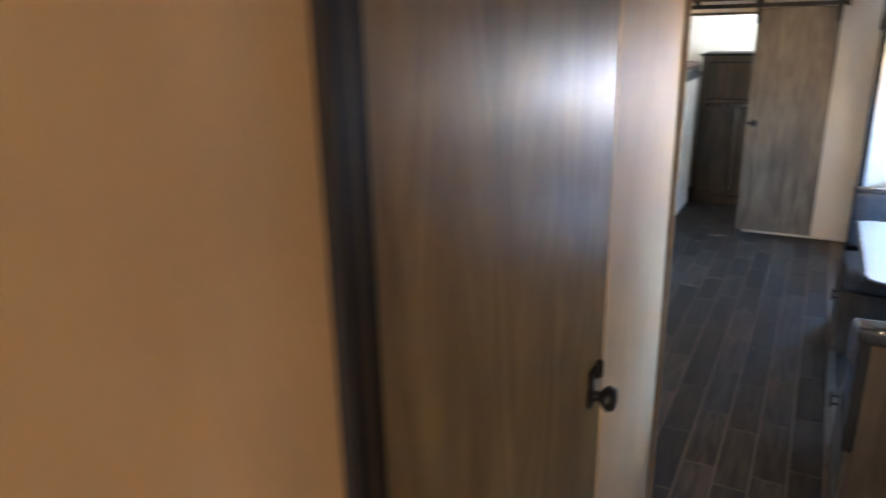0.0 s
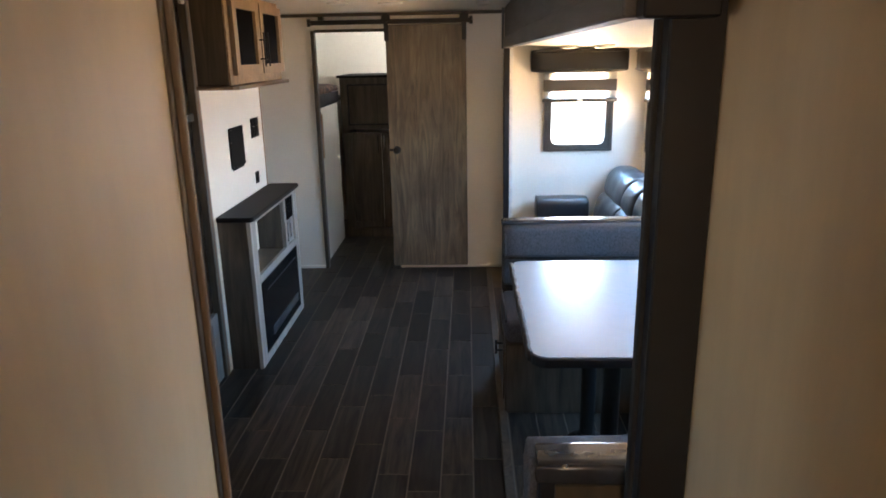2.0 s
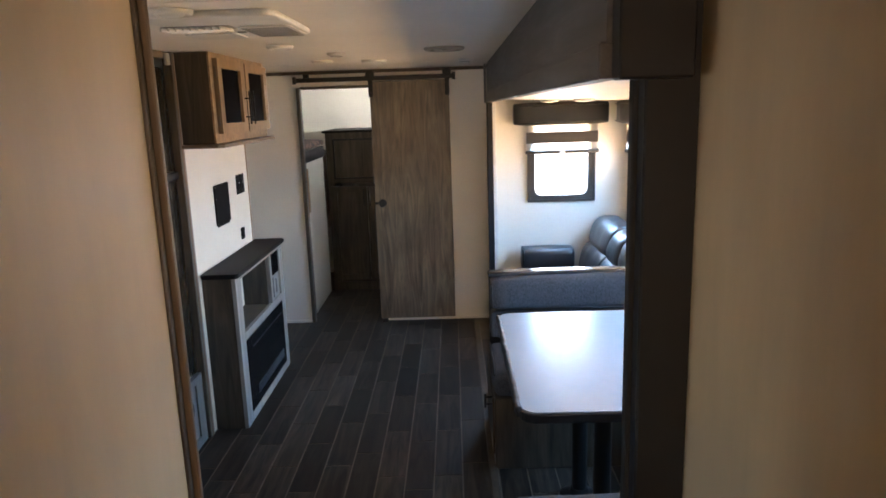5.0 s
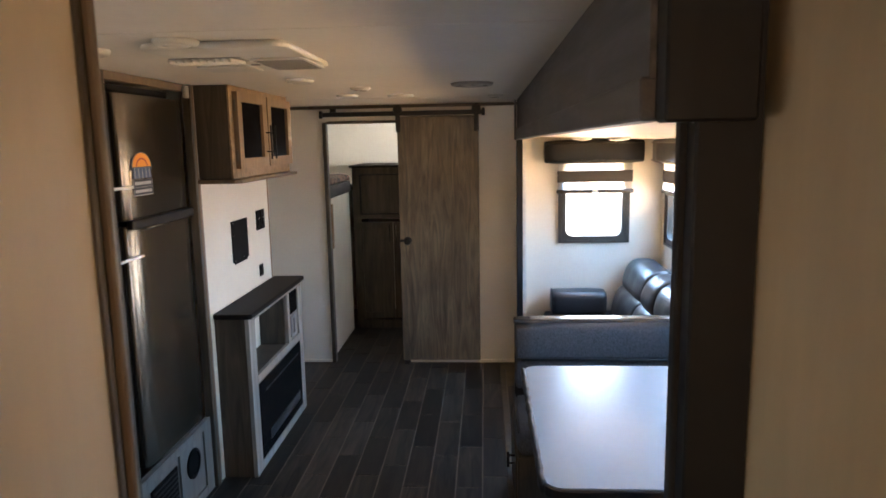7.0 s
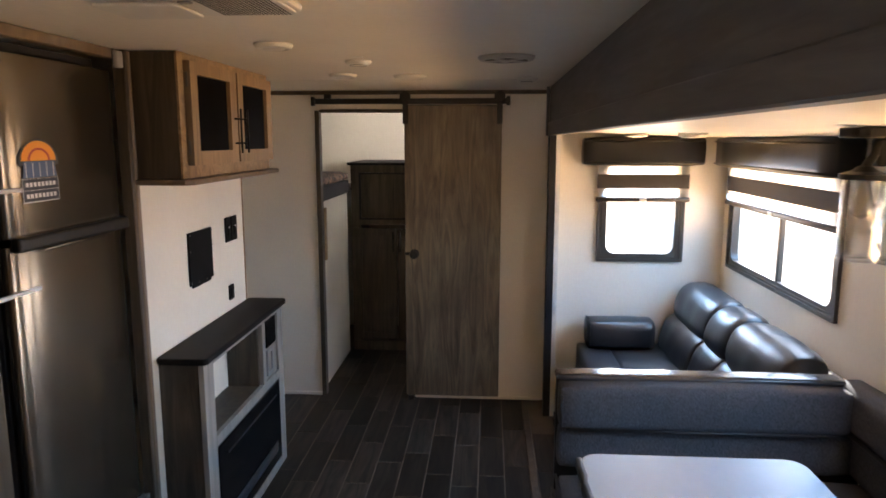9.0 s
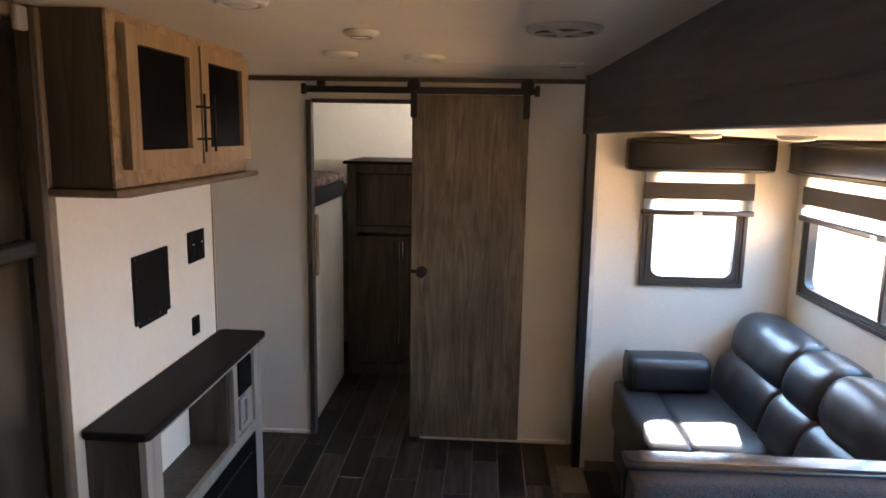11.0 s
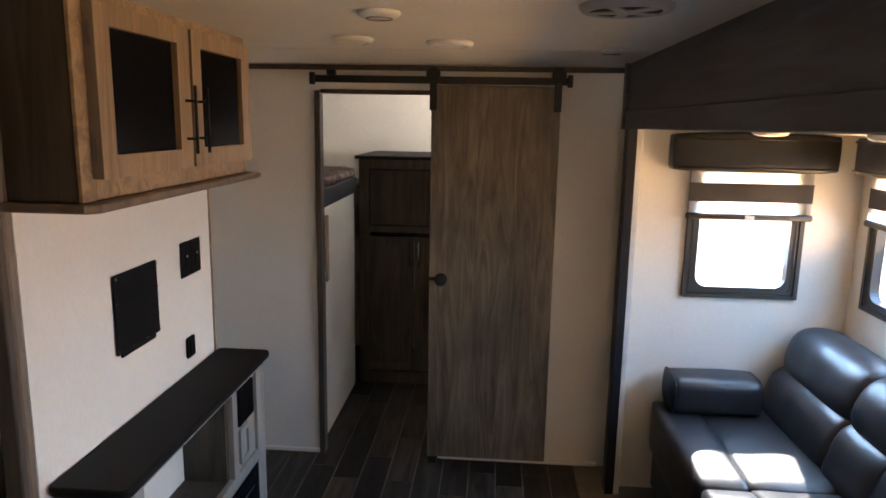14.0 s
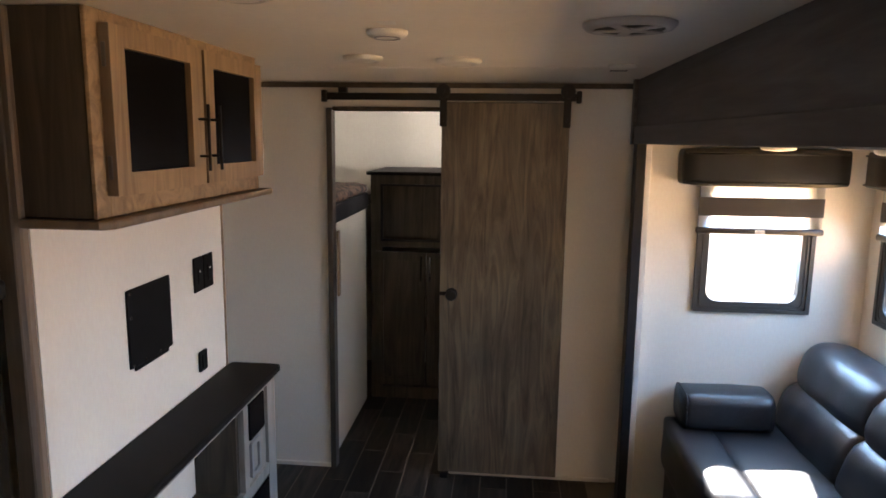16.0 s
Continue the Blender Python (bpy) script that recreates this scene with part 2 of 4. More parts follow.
def prism(outline, plane, a, b, bevel=0.0, seg=2):
    """Outline of 2D points swept from a to b along the axis normal to plane ('xy','xz','yz')."""
    bm = bmesh.new()
    put = {"xy": lambda p, q, h: (p, q, h), "xz": lambda p, q, h: (p, h, q), "yz": lambda p, q, h: (h, p, q)}[plane]
    lo = [bm.verts.new(put(p, q, a)) for p, q in outline]
    hi = [bm.verts.new(put(p, q, b)) for p, q in outline]
    k = len(outline)
    bm.faces.new(lo)
    bm.faces.new(hi)
    for i in range(k):
        bm.faces.new((lo[i], lo[(i + 1) % k], hi[(i + 1) % k], hi[i]))
    bmesh.ops.recalc_face_normals(bm, faces=bm.faces[:])
    if bevel:
        rim = [e for e in bm.edges if any(len(f.verts) == k and k > 4 for f in e.link_faces)] or bm.edges[:]
        bmesh.ops.bevel(bm, geom=rim, offset=bevel, segments=seg, profile=0.5, affect="EDGES")
    return bm


def rounded(w0, w1, h0, h1, r, n=5):
    pts = []
    for cx, cy, a0 in ((w1 - r, h1 - r, 0), (w0 + r, h1 - r, 90), (w0 + r, h0 + r, 180), (w1 - r, h0 + r, 270)):
        pts += [(cx + r * math.cos(radians(a0 + 90 * i / n)), cy + r * math.sin(radians(a0 + 90 * i / n))) for i in range(n + 1)]
    return pts


def ring(outer, inner, plane, a, b):
    """A frame between two outlines with the same number of points."""
    bm = bmesh.new()
    put = {"xy": lambda p, q, h: (p, q, h), "xz": lambda p, q, h: (p, h, q), "yz": lambda p, q, h: (h, p, q)}[plane]
    sets = [[bm.verts.new(put(p, q, h)) for p, q in o] for o, h in ((outer, a), (outer, b), (inner, b), (inner, a))]
    k = len(outer)
    for s in range(4):
        u, v = sets[s], sets[(s + 1) % 4]
        for i in range(k):
            bm.faces.new((u[i], u[(i + 1) % k], v[(i + 1) % k], v[i]))
    bmesh.ops.recalc_face_normals(bm, faces=bm.faces[:])
    return bm


def cushion(x0, x1, y0, y1, z0, z1, r=0.03, puff=0.012, cuts=6):
    """A stuffed pad: rounded box whose faces swell."""
    bm = box(x0, x1, y0, y1, z0, z1)
    bmesh.ops.subdivide_edges(bm, edges=bm.edges[:], cuts=cuts, use_grid_fill=True)
    c = Vector(((x0 + x1) / 2, (y0 + y1) / 2, (z0 + z1) / 2))
    h = Vector(((x1 - x0) / 2, (y1 - y0) / 2, (z1 - z0) / 2))
    for v in bm.verts:
        d = v.co - c
        u = [d[i] / h[i] for i in range(3)]
        core = Vector([max(-h[i] + r, min(h[i] - r, d[i])) for i in range(3)])
        off = d - core
        if off.length > 1e-6:
            d = core + off.normalized() * min(r, off.length)
        for i in range(3):
            j, k = (i + 1) % 3, (i + 2) % 3
            d[i] += puff * u[i] * (1 - u[j] ** 2) * (1 - u[k] ** 2)
        v.co = c + d
    return bm


def padded(profile, along, a, b, cuts=14, pinch=0.10, power=6):
    """A stuffed roll: a closed profile of (p, q) swept along 'x' or 'y', drawn in at both ends."""
    bm = bmesh.new()
    cp = sum(p for p, q in profile) / len(profile)
    cq = sum(q for p, q in profile) / len(profile)
    rings = []
    for i in range(cuts + 1):
        u = -1 + 2 * i / cuts
        s = 1 - pinch * abs(u) ** power
        h = (a + b) / 2 + (b - a) / 2 * u
        pts = [(cp + (p - cp) * s, cq + (q - cq) * s) for p, q in profile]
        rings.append([bm.verts.new((p, h, q) if along == "y" else (h, p, q)) for p, q in pts])
    k = len(profile)
    for r0, r1 in zip(rings, rings[1:]):
        for i in range(k):
            bm.faces.new((r0[i], r0[(i + 1) % k], r1[(i + 1) % k], r1[i]))
    bm.faces.new(rings[0])
    bm.faces.new(rings[-1])
    bmesh.ops.recalc_face_normals(bm, faces=bm.faces[:])
    return bm


def wobble(bm, amount, size=6.0, seed=0.0):
    for v in bm.verts:
        v.co += noise.noise_vector(v.co * size + Vector((seed, seed, seed))) * amount
    return bm


def smooth(bm):
    for f in bm.faces:
        f.smooth = True
    return bm


def tube(points, r, seg=8):
    """A bar that follows a line of points."""
    bm = bmesh.new()
    pts = [Vector(p) for p in points]
    rings = []
    for i, p in enumerate(pts):
        d = (pts[min(i + 1, len(pts) - 1)] - pts[max(i - 1, 0)]).normalized()
        q = d.to_track_quat("Z", "Y")
        rings.append([bm.verts.new(p + q @ Vector((r * math.cos(2 * math.pi * k / seg), r * math.sin(2 * math.pi * k / seg), 0))) for k in range(seg)])
    for a, b in zip(rings, rings[1:]):
        for k in range(seg):
            bm.faces.new((a[k], a[(k + 1) % seg], b[(k + 1) % seg], b[k]))
    bm.faces.new(rings[0][::-1])
    bm.faces.new(rings[-1])
    return smooth(bm)


def mesh_of(name, bm, mat, shift):
    bmesh.ops.recalc_face_normals(bm, faces=bm.faces[:])
    bmesh.ops.translate(bm, vec=-shift, verts=bm.verts)
    me = bpy.data.meshes.new(name)
    bm.to_mesh(me)
    bm.free()
    me.materials.append(mat)
    return me


def thing(name, at, label, category, group="", kind=""):
    ob = new(name)
    ob.empty_display_size = 0.1
    ob.location = Vector(at) + BASE
    ORG[ob.name] = Vector(at)
    return tagged(ob, label, category, group, kind)


def part(name, bm, mat, parent, label=""):
    org = ORG[parent.name]
    ob = new(name, mesh_of(name, bm, mat, org))
    ob.parent = parent
    ORG[ob.name] = org
    return tagged(ob, label)


def solid(name, bm, mat, at, label="", category="", group="", kind=""):
    """A thing or a piece of the setting that is one mesh."""
    ob = new(name, mesh_of(name, bm, mat, Vector(at)))
    ob.location = Vector(at) + BASE
    ORG[ob.name] = Vector(at)
    return tagged(ob, label, category, group, kind)


def setting(name, bm, mat, label):
    return solid(name, bm, mat, (0, 0, 0), label, name.split("_")[0], kind="structure")


def wall_y(name, y0, y1, x0, x1, z0, z1, holes, mat, label):
    """A wall across the place, with rectangular holes (x0, x1, z0, z1)."""
    return setting(name, pierced(lambda a, b, c, d: (a, b, y0, y1, c, d), x0, x1, z0, z1, holes), mat, label)


def wall_x(name, x0, x1, y0, y1, z0, z1, holes, mat, label):
    return setting(name, pierced(lambda a, b, c, d: (x0, x1, a, b, c, d), y0, y1, z0, z1, holes), mat, label)


def pierced(lay, u0, u1, v0, v1, holes):
    """One closed sheet with holes: shared corners, no inner faces."""
    bm = bmesh.new()
    us = sorted({u0, u1, *[min(max(h[i], u0), u1) for h in holes for i in (0, 1)]})
    vs = sorted({v0, v1, *[min(max(h[i], v0), v1) for h in holes for i in (2, 3)]})
    full = {(i, k) for i in range(len(us) - 1) for k in range(len(vs) - 1)
            if not any(h[0] <= us[i] + 1e-6 and h[1] >= us[i + 1] - 1e-6 and h[2] <= vs[k] + 1e-6 and h[3] >= vs[k + 1] - 1e-6 for h in holes)}
    made = {}

    def corner(i, k, side):
        if (i, k, side) not in made:
            x0, x1, y0, y1, z0, z1 = lay(us[i], us[i], vs[k], vs[k])
            made[i, k, side] = bm.verts.new((x1 if side else x0, y1 if side else y0, z0))
        return made[i, k, side]
    for i, k in full:
        for s in (0, 1):
            bm.faces.new([corner(i, k, s), corner(i + 1, k, s), corner(i + 1, k + 1, s), corner(i, k + 1, s)])
        for di, dk, a, c in ((-1, 0, (i, k), (i, k + 1)), (1, 0, (i + 1, k), (i + 1, k + 1)), (0, -1, (i, k), (i + 1, k)), (0, 1, (i, k + 1), (i + 1, k + 1))):
            if (i + di, k + dk) not in full:
                bm.faces.new([corner(*a, 0), corner(*c, 0), corner(*c, 1), corner(*a, 1)])
    return bm


# ---- the large structure ----
H = 2.0                      # ceiling height
XL, XS, XW = -0.92, 1.455, 2.47   # outer wall, slide opening, slide's outer wall
YS0, YS1 = -4.23, -0.19      # slide's ends
setting("ground", box(-60, 60, -60, 60, -1.0, -0.9), GROUNDM, "dry sunlit ground outside the trailer")
floor_base = setting("floor", box(XL, XW + 0.05, -9.6, 1.8, -0.08, -0.0012), GROUT, "dark wood-look vinyl plank floor with pale joints")
setting("ceiling", box(XL, 1.59, -9.6, 1.8, H, H + 0.05), CEIL, "off-white ceiling panels with thin seams")
wall_y("wall_north", 0.0, 0.04, XL, 1.60, 0, H, [(0.0, 0.60, -0.01, 1.862)], WALL, "off-white textured wallboard with a doorway")
# the hole lets in light from the window added on the kitchen side
wall_x("wall_west", XL - 0.05, XL, -9.6, 1.8, 0, H, [(-4.20, -3.55, 1.05, 1.60)], WALL, "plain off-white outer wall")
# out of view; set far back so light from its added window falls off gently
wall_y("wall_south", -9.65, -9.6, XL, 1.637, 0, H, [(0.80, 1.50, 0.95, 1.60)], WALL, "plain off-white bedroom wall")
wall_x("wall_hall_right", 1.588, 1.637, -9.6, -4.176, 0, H, [], HALL, "cream wood-grain hall panel")
wall_x("wall_hall_left", 0.690, 0.738, -9.6, -4.392, 0, H, [(-5.975, -5.075, -0.01, 1.90)], HALL, "cream wood-grain hall panel with a door")
wall_y("wall_kitchen_end", -4.475, -4.425, XL, 0.690, 0, H, [], HALL, "plain cream panel closing the kitchen")
wall_x("wall_bathroom", 0.2, 0.24, -9.6, -4.475, 0, H, [], WALL, "plain wall behind the hall door")
# bunk room
wall_y("wall_bunk_end", 1.75, 1.80, XL, 1.60, 0, H, [], WALL, "off-white wall of the bunk room")
wall_x("wall_bunk_east", 1.57, 1.62, 0.04, 1.8, 0, H, [(0.87, 1.63, 1.50, 1.84)], WALL, "off-white bunk room wall with a window")
# slide-out
wall_y("wall_slide_end", YS1, YS1 + 0.05, 1.4885, XW + 0.05, 0, 1.78, [(1.76, 2.205, 1.0, 1.58)], WALL, "off-white slide-out end wall with a window")
wall_x("wall_slide_side", XW, XW + 0.05, -4.155, YS1, 0, 1.78, [(-1.565, -0.325, 1.0, 1.58), (-3.55, -2.22, 1.0, 1.58)], WALL, "off-white slide-out side wall with windows")
wall_y("wall_slide_near", -4.155, -4.108, 1.51, XW + 0.05, 0, 1.78, [], WALL, "slide-out end wall behind the dark jamb")
bm = prism([(XS + 0.012, 1.742), (XW, 1.705), (XW, 1.80), (XS + 0.012, 1.80)], "xz", -4.108, YS1)
setting("ceiling_slide", bm, CEIL, "low sloping white slide-out ceiling")
wall_x("wall_slide_return", 1.467, 1.487, YS1, 0.0, 0, H, [], WALL, "wall stub between the end wall and the slide-out")

# trim
def trim(name, bm, mat, label):
    return solid(name, bm, mat, (0, 0, 0), label, "trim", kind="structure")


fascia = thing("slide_fascia", (1.40, -2.2, 1.735), "charcoal wood fascia above the slide-out opening", "fascia", kind="structure")
part("board", box(1.430, 1.455, -4.171, -0.192, 1.795, H - 0.0004, 0.0), FASC, fascia)
lb = box(1.418, 1.465, -4.171, -0.192, 1.720, 1.797, 0.004)
for v in lb.verts:
    if v.co.y < -2 and v.co.z < 1.76:
        v.co.z += 0.016     # the opening is a little out of level
part("lower_board", lb, FASC, fascia)
part("end_cap", box(1.410, 1.4255, -0.222, -0.180, 1.718, H - 0.0004, 0.0), FASC, fascia)
jamb = thing("slide_jamb", (1.5, -4.18, 0), "black slide-out jamb with rubber seal beside the hall", "jamb", kind="structure")
part("post", box(1.496, 1.640, -4.1758, -4.112, 0, 1.996, 0.004), DARK, jamb)
part("header", box(1.439, 1.562, -4.229, -4.176, 1.732, 1.995, 0.004), DARK, jamb)
part("seal", box(1.487, 1.506, -4.135, -4.100, 0, 1.738, 0.006, 2), RUBBER, jamb)
post = thing("slide_post", (1.43, -0.35, 0), "dark slide-out post with a pale edge strip", "post", kind="structure")
part("post_body", box(1.425, 1.4655, -0.275, -0.192, 0, 1.722, 0.003), DARK, post)
part("edge_strip", box(1.466, 1.491, -0.27, -0.191, 0, 1.722, 0.002), WHITEP, post, "pale plastic edge strip")
trim("trim_hall_corner", box(0.700, 0.7420, -4.4015, -4.3855, 0, H - 0.001, 0.003, 2), GREYW, "brown wood corner moulding at the hall end")
trim("trim_hall_corner_bead", box(0.734, 0.752, -4.3850, -4.374, 0, H - 0.001, 0.004, 2), STILE, "brown wood bead on the corner moulding")
trim("trim_crown_end_wall", box(XL, 1.4665, -0.014, -0.0005, 1.972, 1.996, 0.003), GREYW, "thin brown wood crown strip")
trim("trim_doorway_left", box(-0.022, 0.006, -0.02, 0.045, 0, 1.875, 0.003), GREYW, "wood doorway casing")
trim("trim_doorway_top", box(0.0065, 0.60, -0.012, 0.045, 1.862, 1.882, 0.003), GREYW, "wood doorway head casing")
trim("baseboard_end_wall_left", box(-0.60, -0.023, -0.012, -0.0005, 0, 0.022, 0.003), WALL, "low pale baseboard")
trim("baseboard_end_wall", box(0.605, 1.425, -0.012, -0.0005, 0, 0.022, 0.003), WALL, "low pale baseboard")
for i, y in enumerate((-3.42, -0.70)):
    trim("trim_ceiling_seam_%d" % (i + 1), box(XL, 1.40, y - 0.003, y + 0.003, H - 0.0012, H + 0.001), CEIL, "thin grey ceiling seam")
trim("trim_slide_floor", box(1.298, 1.34, -4.1, -0.20, 0.0, 0.012, 0.004), GREYW, "wood edge strip along the slide-out floor")

# tv wall box and fridge enclosure
BASE = Vector((-0.018, -0.015, 0))
setting("wall_tv", box(XL, -0.157, -1.925, -0.921, 0, H), WALL, "off-white wallboard above the fireplace console")
trim("trim_tv_wall_far", box(-0.17, -0.152, -0.924, -0.912, 0, H - 0.001, 0.002), OAKV, "thin wood corner strip")
encl = thing("fridge_enclosure", (-0.5, -2.3, 0), "wood enclosure around the built-in refrigerator", "enclosure")
part("side_panel", box(XL, -0.2155, -2.75, -2.735, 0, H - 0.002), GREYW, encl, "dark grey wood side panel")
part("near_stile", box(-0.215, -0.168, -2.752, -2.676, 0, H - 0.002, 0.003), GREYW, encl, "dark wood stile")
part("far_stile", box(-0.195, -0.152, -1.983, -1.9605, 0, H - 0.002, 0.003), GREYW, encl, "dark wood stile")
part("edge_bead", box(-0.195, -0.150, -1.960, -1.935, 0, H - 0.002, 0.004), STILE, encl, "brown wood edge bead")
part("top_rail", box(-0.205, -0.172, -2.676, -1.983, 1.965, H - 0.002, 0.003), STILE, encl, "brown wood top rail")
part("clip", box(-0.171, -0.152, -2.025, -1.984, 1.935, 1.992, 0.006, 2), GREYL, encl, "grey plastic clip")
part("lining", box(XL, -0.30, -2.735, -2.72, 0.4, 1.96), DARK, encl)
part("filler", box(-0.30, -0.262, -2.676, -2.575, 0.38, 1.965), DARK, encl)
part("top_filler", box(-0.30, -0.262, -2.50, -1.99, 1.935, 1.965), DARK, encl)
low = part("lower_panel", box(-0.200, -0.180, -2.676, -1.983, 0.0, 0.375, 0.003), PANELG, encl, "grey wood panel below the refrigerator")
lf = bmesh.new()
for d in ((-2.676, -2.635, 0.0, 0.375), (-2.065, -1.983, 0.0, 0.375), (-2.635, -2.065, 0.335, 0.375), (-2.635, -2.065, 0.0, 0.05), (-2.335, -2.305, 0.05, 0.335)):
    box(-0.1798, -0.170, *d, 0.001, bm=lf)
part("panel_frame", lf, PANELG, low)
part("round_vent", lathe((-0.1795, -2.185, 0.225), [(0.072, 0), (0.072, 0.006), (0.058, 0.008), (0.056, 0.002)], 28, "X"), MATTEB, low, "round black vent")
part("heater_grille", box(-0.1798, -0.172, -2.60, -2.36, 0.075, 0.30, 0.003), MATTEB, low, "square black furnace grille")
for k in range(9):
    part("grille_slat", box(-0.172, -0.168, -2.59, -2.37, 0.088 + k * 0.0235, 0.097 + k * 0.0235, 0.001), BLACKM, low)

# ---- the large things ----
fr = thing("refrigerator", (-0.5, -2.17, 0.385), "dark stainless two-door refrigerator in a wood enclosure", "refrigerator")
part("cabinet", box(-0.85, -0.235, -2.570, -1.990, 0.385, 1.93, 0.004), DARK, fr)
def bowed(z0, z1):
    arc_ = [(-0.202 + 0.020 * (1 - abs(2 * k / 44 - 1) ** 9), -2.570 + 0.58 * k / 44) for k in range(45)]
    return prism([(-0.232, -2.570)] + arc_ + [(-0.232, -1.990)], "xy", z0, z1, 0.005)


part("freezer_door", smooth(bowed(1.425, 1.925)), STEEL, fr, "dark steel freezer door")
part("main_door", smooth(bowed(0.39, 1.405)), STEEL, fr, "dark steel main door")
part("handle_band", box(-0.196, -0.166, -2.565, -1.995, 1.388, 1.430, 0.009, 3), BLACKM, fr, "black grip band between the doors")
part("grip_lip", smooth(box(-0.176, -0.1635, -2.46, -2.10, 1.381, 1.390, 0.003, 2)), STEEL, fr, "curved steel grip lip")
part("tape_strip", box(-0.1925, -0.1815, -2.66, -2.47, 1.553, 1.563), PAPER, fr, "clear shipping tape")
part("tape_strip", box(-0.1925, -0.1815, -2.66, -2.47, 1.27, 1.28), PAPER, fr, "clear shipping tape")

# upper cabinet
uc = thing("wall_cabinet", (-0.07, -1.46, 1.53), "oak wall cabinet with two smoked glass doors", "cabinet")
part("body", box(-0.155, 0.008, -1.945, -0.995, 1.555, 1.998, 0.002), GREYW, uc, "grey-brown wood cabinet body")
ff = bmesh.new()
for d in ((-1.947, -1.895, 1.555, 1.998), (-1.02, -0.993, 1.555, 1.998), (-1.895, -1.02, 1.955, 1.998), (-1.895, -1.02, 1.555, 1.612), (-1.46, -1.435, 1.612, 1.955)):
    box(0.0085, 0.018, *d, 0.001, bm=ff)
part("face_frame", ff, OAK, uc, "oak face frame")
part("bottom_board", prism([(-0.155, -1.965), (0.03, -1.965), (0.055, -1.94), (0.055, -0.96), (-0.155, -0.96)], "xy", 1.534, 1.5545, 0.006), STILE, uc, "brown bottom board with a rounded lip")
for y0, y1, hy in ((-1.903, -1.462, -1.495), (-1.445, -1.008, -1.418)):
    z0, z1, s, e_ = 1.602, 1.970, 0.056, 1.25
    d = ring(rounded(y0, y1, z0, z1, 0.003, 2), rounded(y0 + s, y1 - s * e_, z0 + s * 0.9, z1 - s * 0.8, 0.002, 2), "yz", 0.0185, 0.043)
    door = part("door", d, OAKV, uc, "oak framed cabinet door")
    # shade on the door's unlit edge, put in as a darker strip
    part("edge_strip", box(0.0187, 0.0428, y0 - 0.0022, y0 - 0.0002, z0 + 0.001, z1 - 0.001), STILE, door, "brown strip painting the door edge as shaded")
    g = bmesh.new()
    n = 44
    wy = (y1 - y0 - (1 + e_) * s) / n
    for k in range(n):
        a = y0 + s + k * wy
        vs = [g.verts.new(p) for p in ((0.026, a, z0 + s * 0.9), (0.0285, a + wy / 2, z0 + s * 0.9), (0.026, a + wy, z0 + s * 0.9),
                                       (0.026, a + wy, z1 - s * 0.8), (0.0285, a + wy / 2, z1 - s * 0.8), (0.026, a, z1 - s * 0.8))]
        g.faces.new((vs[0], vs[1], vs[4], vs[5]))
        g.faces.new((vs[1], vs[2], vs[3], vs[4]))
    bmesh.ops.remove_doubles(g, verts=g.verts[:], dist=0.0001)
    part("glass", g, REED, door, "dark reeded glass")
    hd = tube([(0.070, hy, 1.640), (0.070, hy, 1.820)], 0.0045)
    for z in (1.680, 1.780):
        join(hd, tube([(0.040, hy, z), (0.070, hy, z)], 0.0038))
    part("handle", hd, BLACKM, door, "black bar handle")
for z in (1.665, 1.905):
    part("hinge", box(0.024, 0.034, -1.9075, -1.9035, z - 0.026, z + 0.026, 0.0015), GREYM, uc, "dark metal hinge")

# fireplace console
fc = thing("fireplace_console", (-0.07, -1.38, 0), "weathered wood console with an electric fireplace", "console")
part("top", prism(rounded(-0.156, 0.045, -1.91, -0.885, 0.022), "xy", 0.852, 0.878, 0.006), COUNTER, fc, "black laminate top with rounded corners")
part("side", box(-0.156, 0.0, -1.882, -1.865, 0, 0.8515), GREYW, fc, "grey wood side")
part("side", box(-0.156, 0.0, -0.925, -0.908, 0, 0.8515), GREYW, fc, "grey wood side")
cf = bmesh.new()
for d in ((-1.885, -1.795, 0, 0.8515), (-0.985, -0.905, 0, 0.8515), (-1.795, -0.985, 0.825, 0.8515), (-1.795, -0.985, 0.478, 0.522),
          (-1.795, -0.985, 0, 0.045), (-1.215, -1.175, 0.522, 0.825)):
    box(0.0, 0.022, *d, 0.0015, bm=cf)
part("front_frame", cf, PALEW, fc, "pale weathered front frame")
nk = bmesh.new()
box(-0.15, 0.0, -1.795, -1.215, 0.505, 0.521, bm=nk)
box(-0.15, 0.0, -1.232, -1.216, 0.521, 0.8515, bm=nk)
box(-0.15, 0.0, -1.80, -1.786, 0.521, 0.8515, bm=nk)
part("shelf_nook", nk, GREYW, fc, "open wood-lined nook")
part("nook_back", box(-0.155, -0.150, -1.786, -1.232, 0.521, 0.8515), WALL, fc, "white nook back")
part("radio_plate", box(-0.01, 0.012, -1.172, -0.99, 0.52, 0.83), PALEW, fc)
part("stereo", prism(rounded(-1.172, -1.03, 0.69, 0.826, 0.01), "yz", 0.012, 0.027, 0.003), BGLASS, fc, "black stereo control panel")
sock = part("socket_plate", ring(rounded(-1.150, -1.062, 0.540, 0.672, 0.012), rounded(-1.134, -1.078, 0.558, 0.654, 0.010), "yz", 0.012, 0.022), GREYP, fc, "grey cable pass frame")
part("socket_recess", box(0.0122, 0.014, -1.133, -1.079, 0.559, 0.653), PALEW, sock)
fire = part("fireplace", box(-0.12, 0.016, -1.794, -0.986, 0.046, 0.477, 0.002), DARK, fc, "black electric fireplace insert")
part("fire_glass", box(0.0165, 0.024, -1.786, -0.992, 0.054, 0.470, 0.003), BGLASS, fire, "black glossy glass")
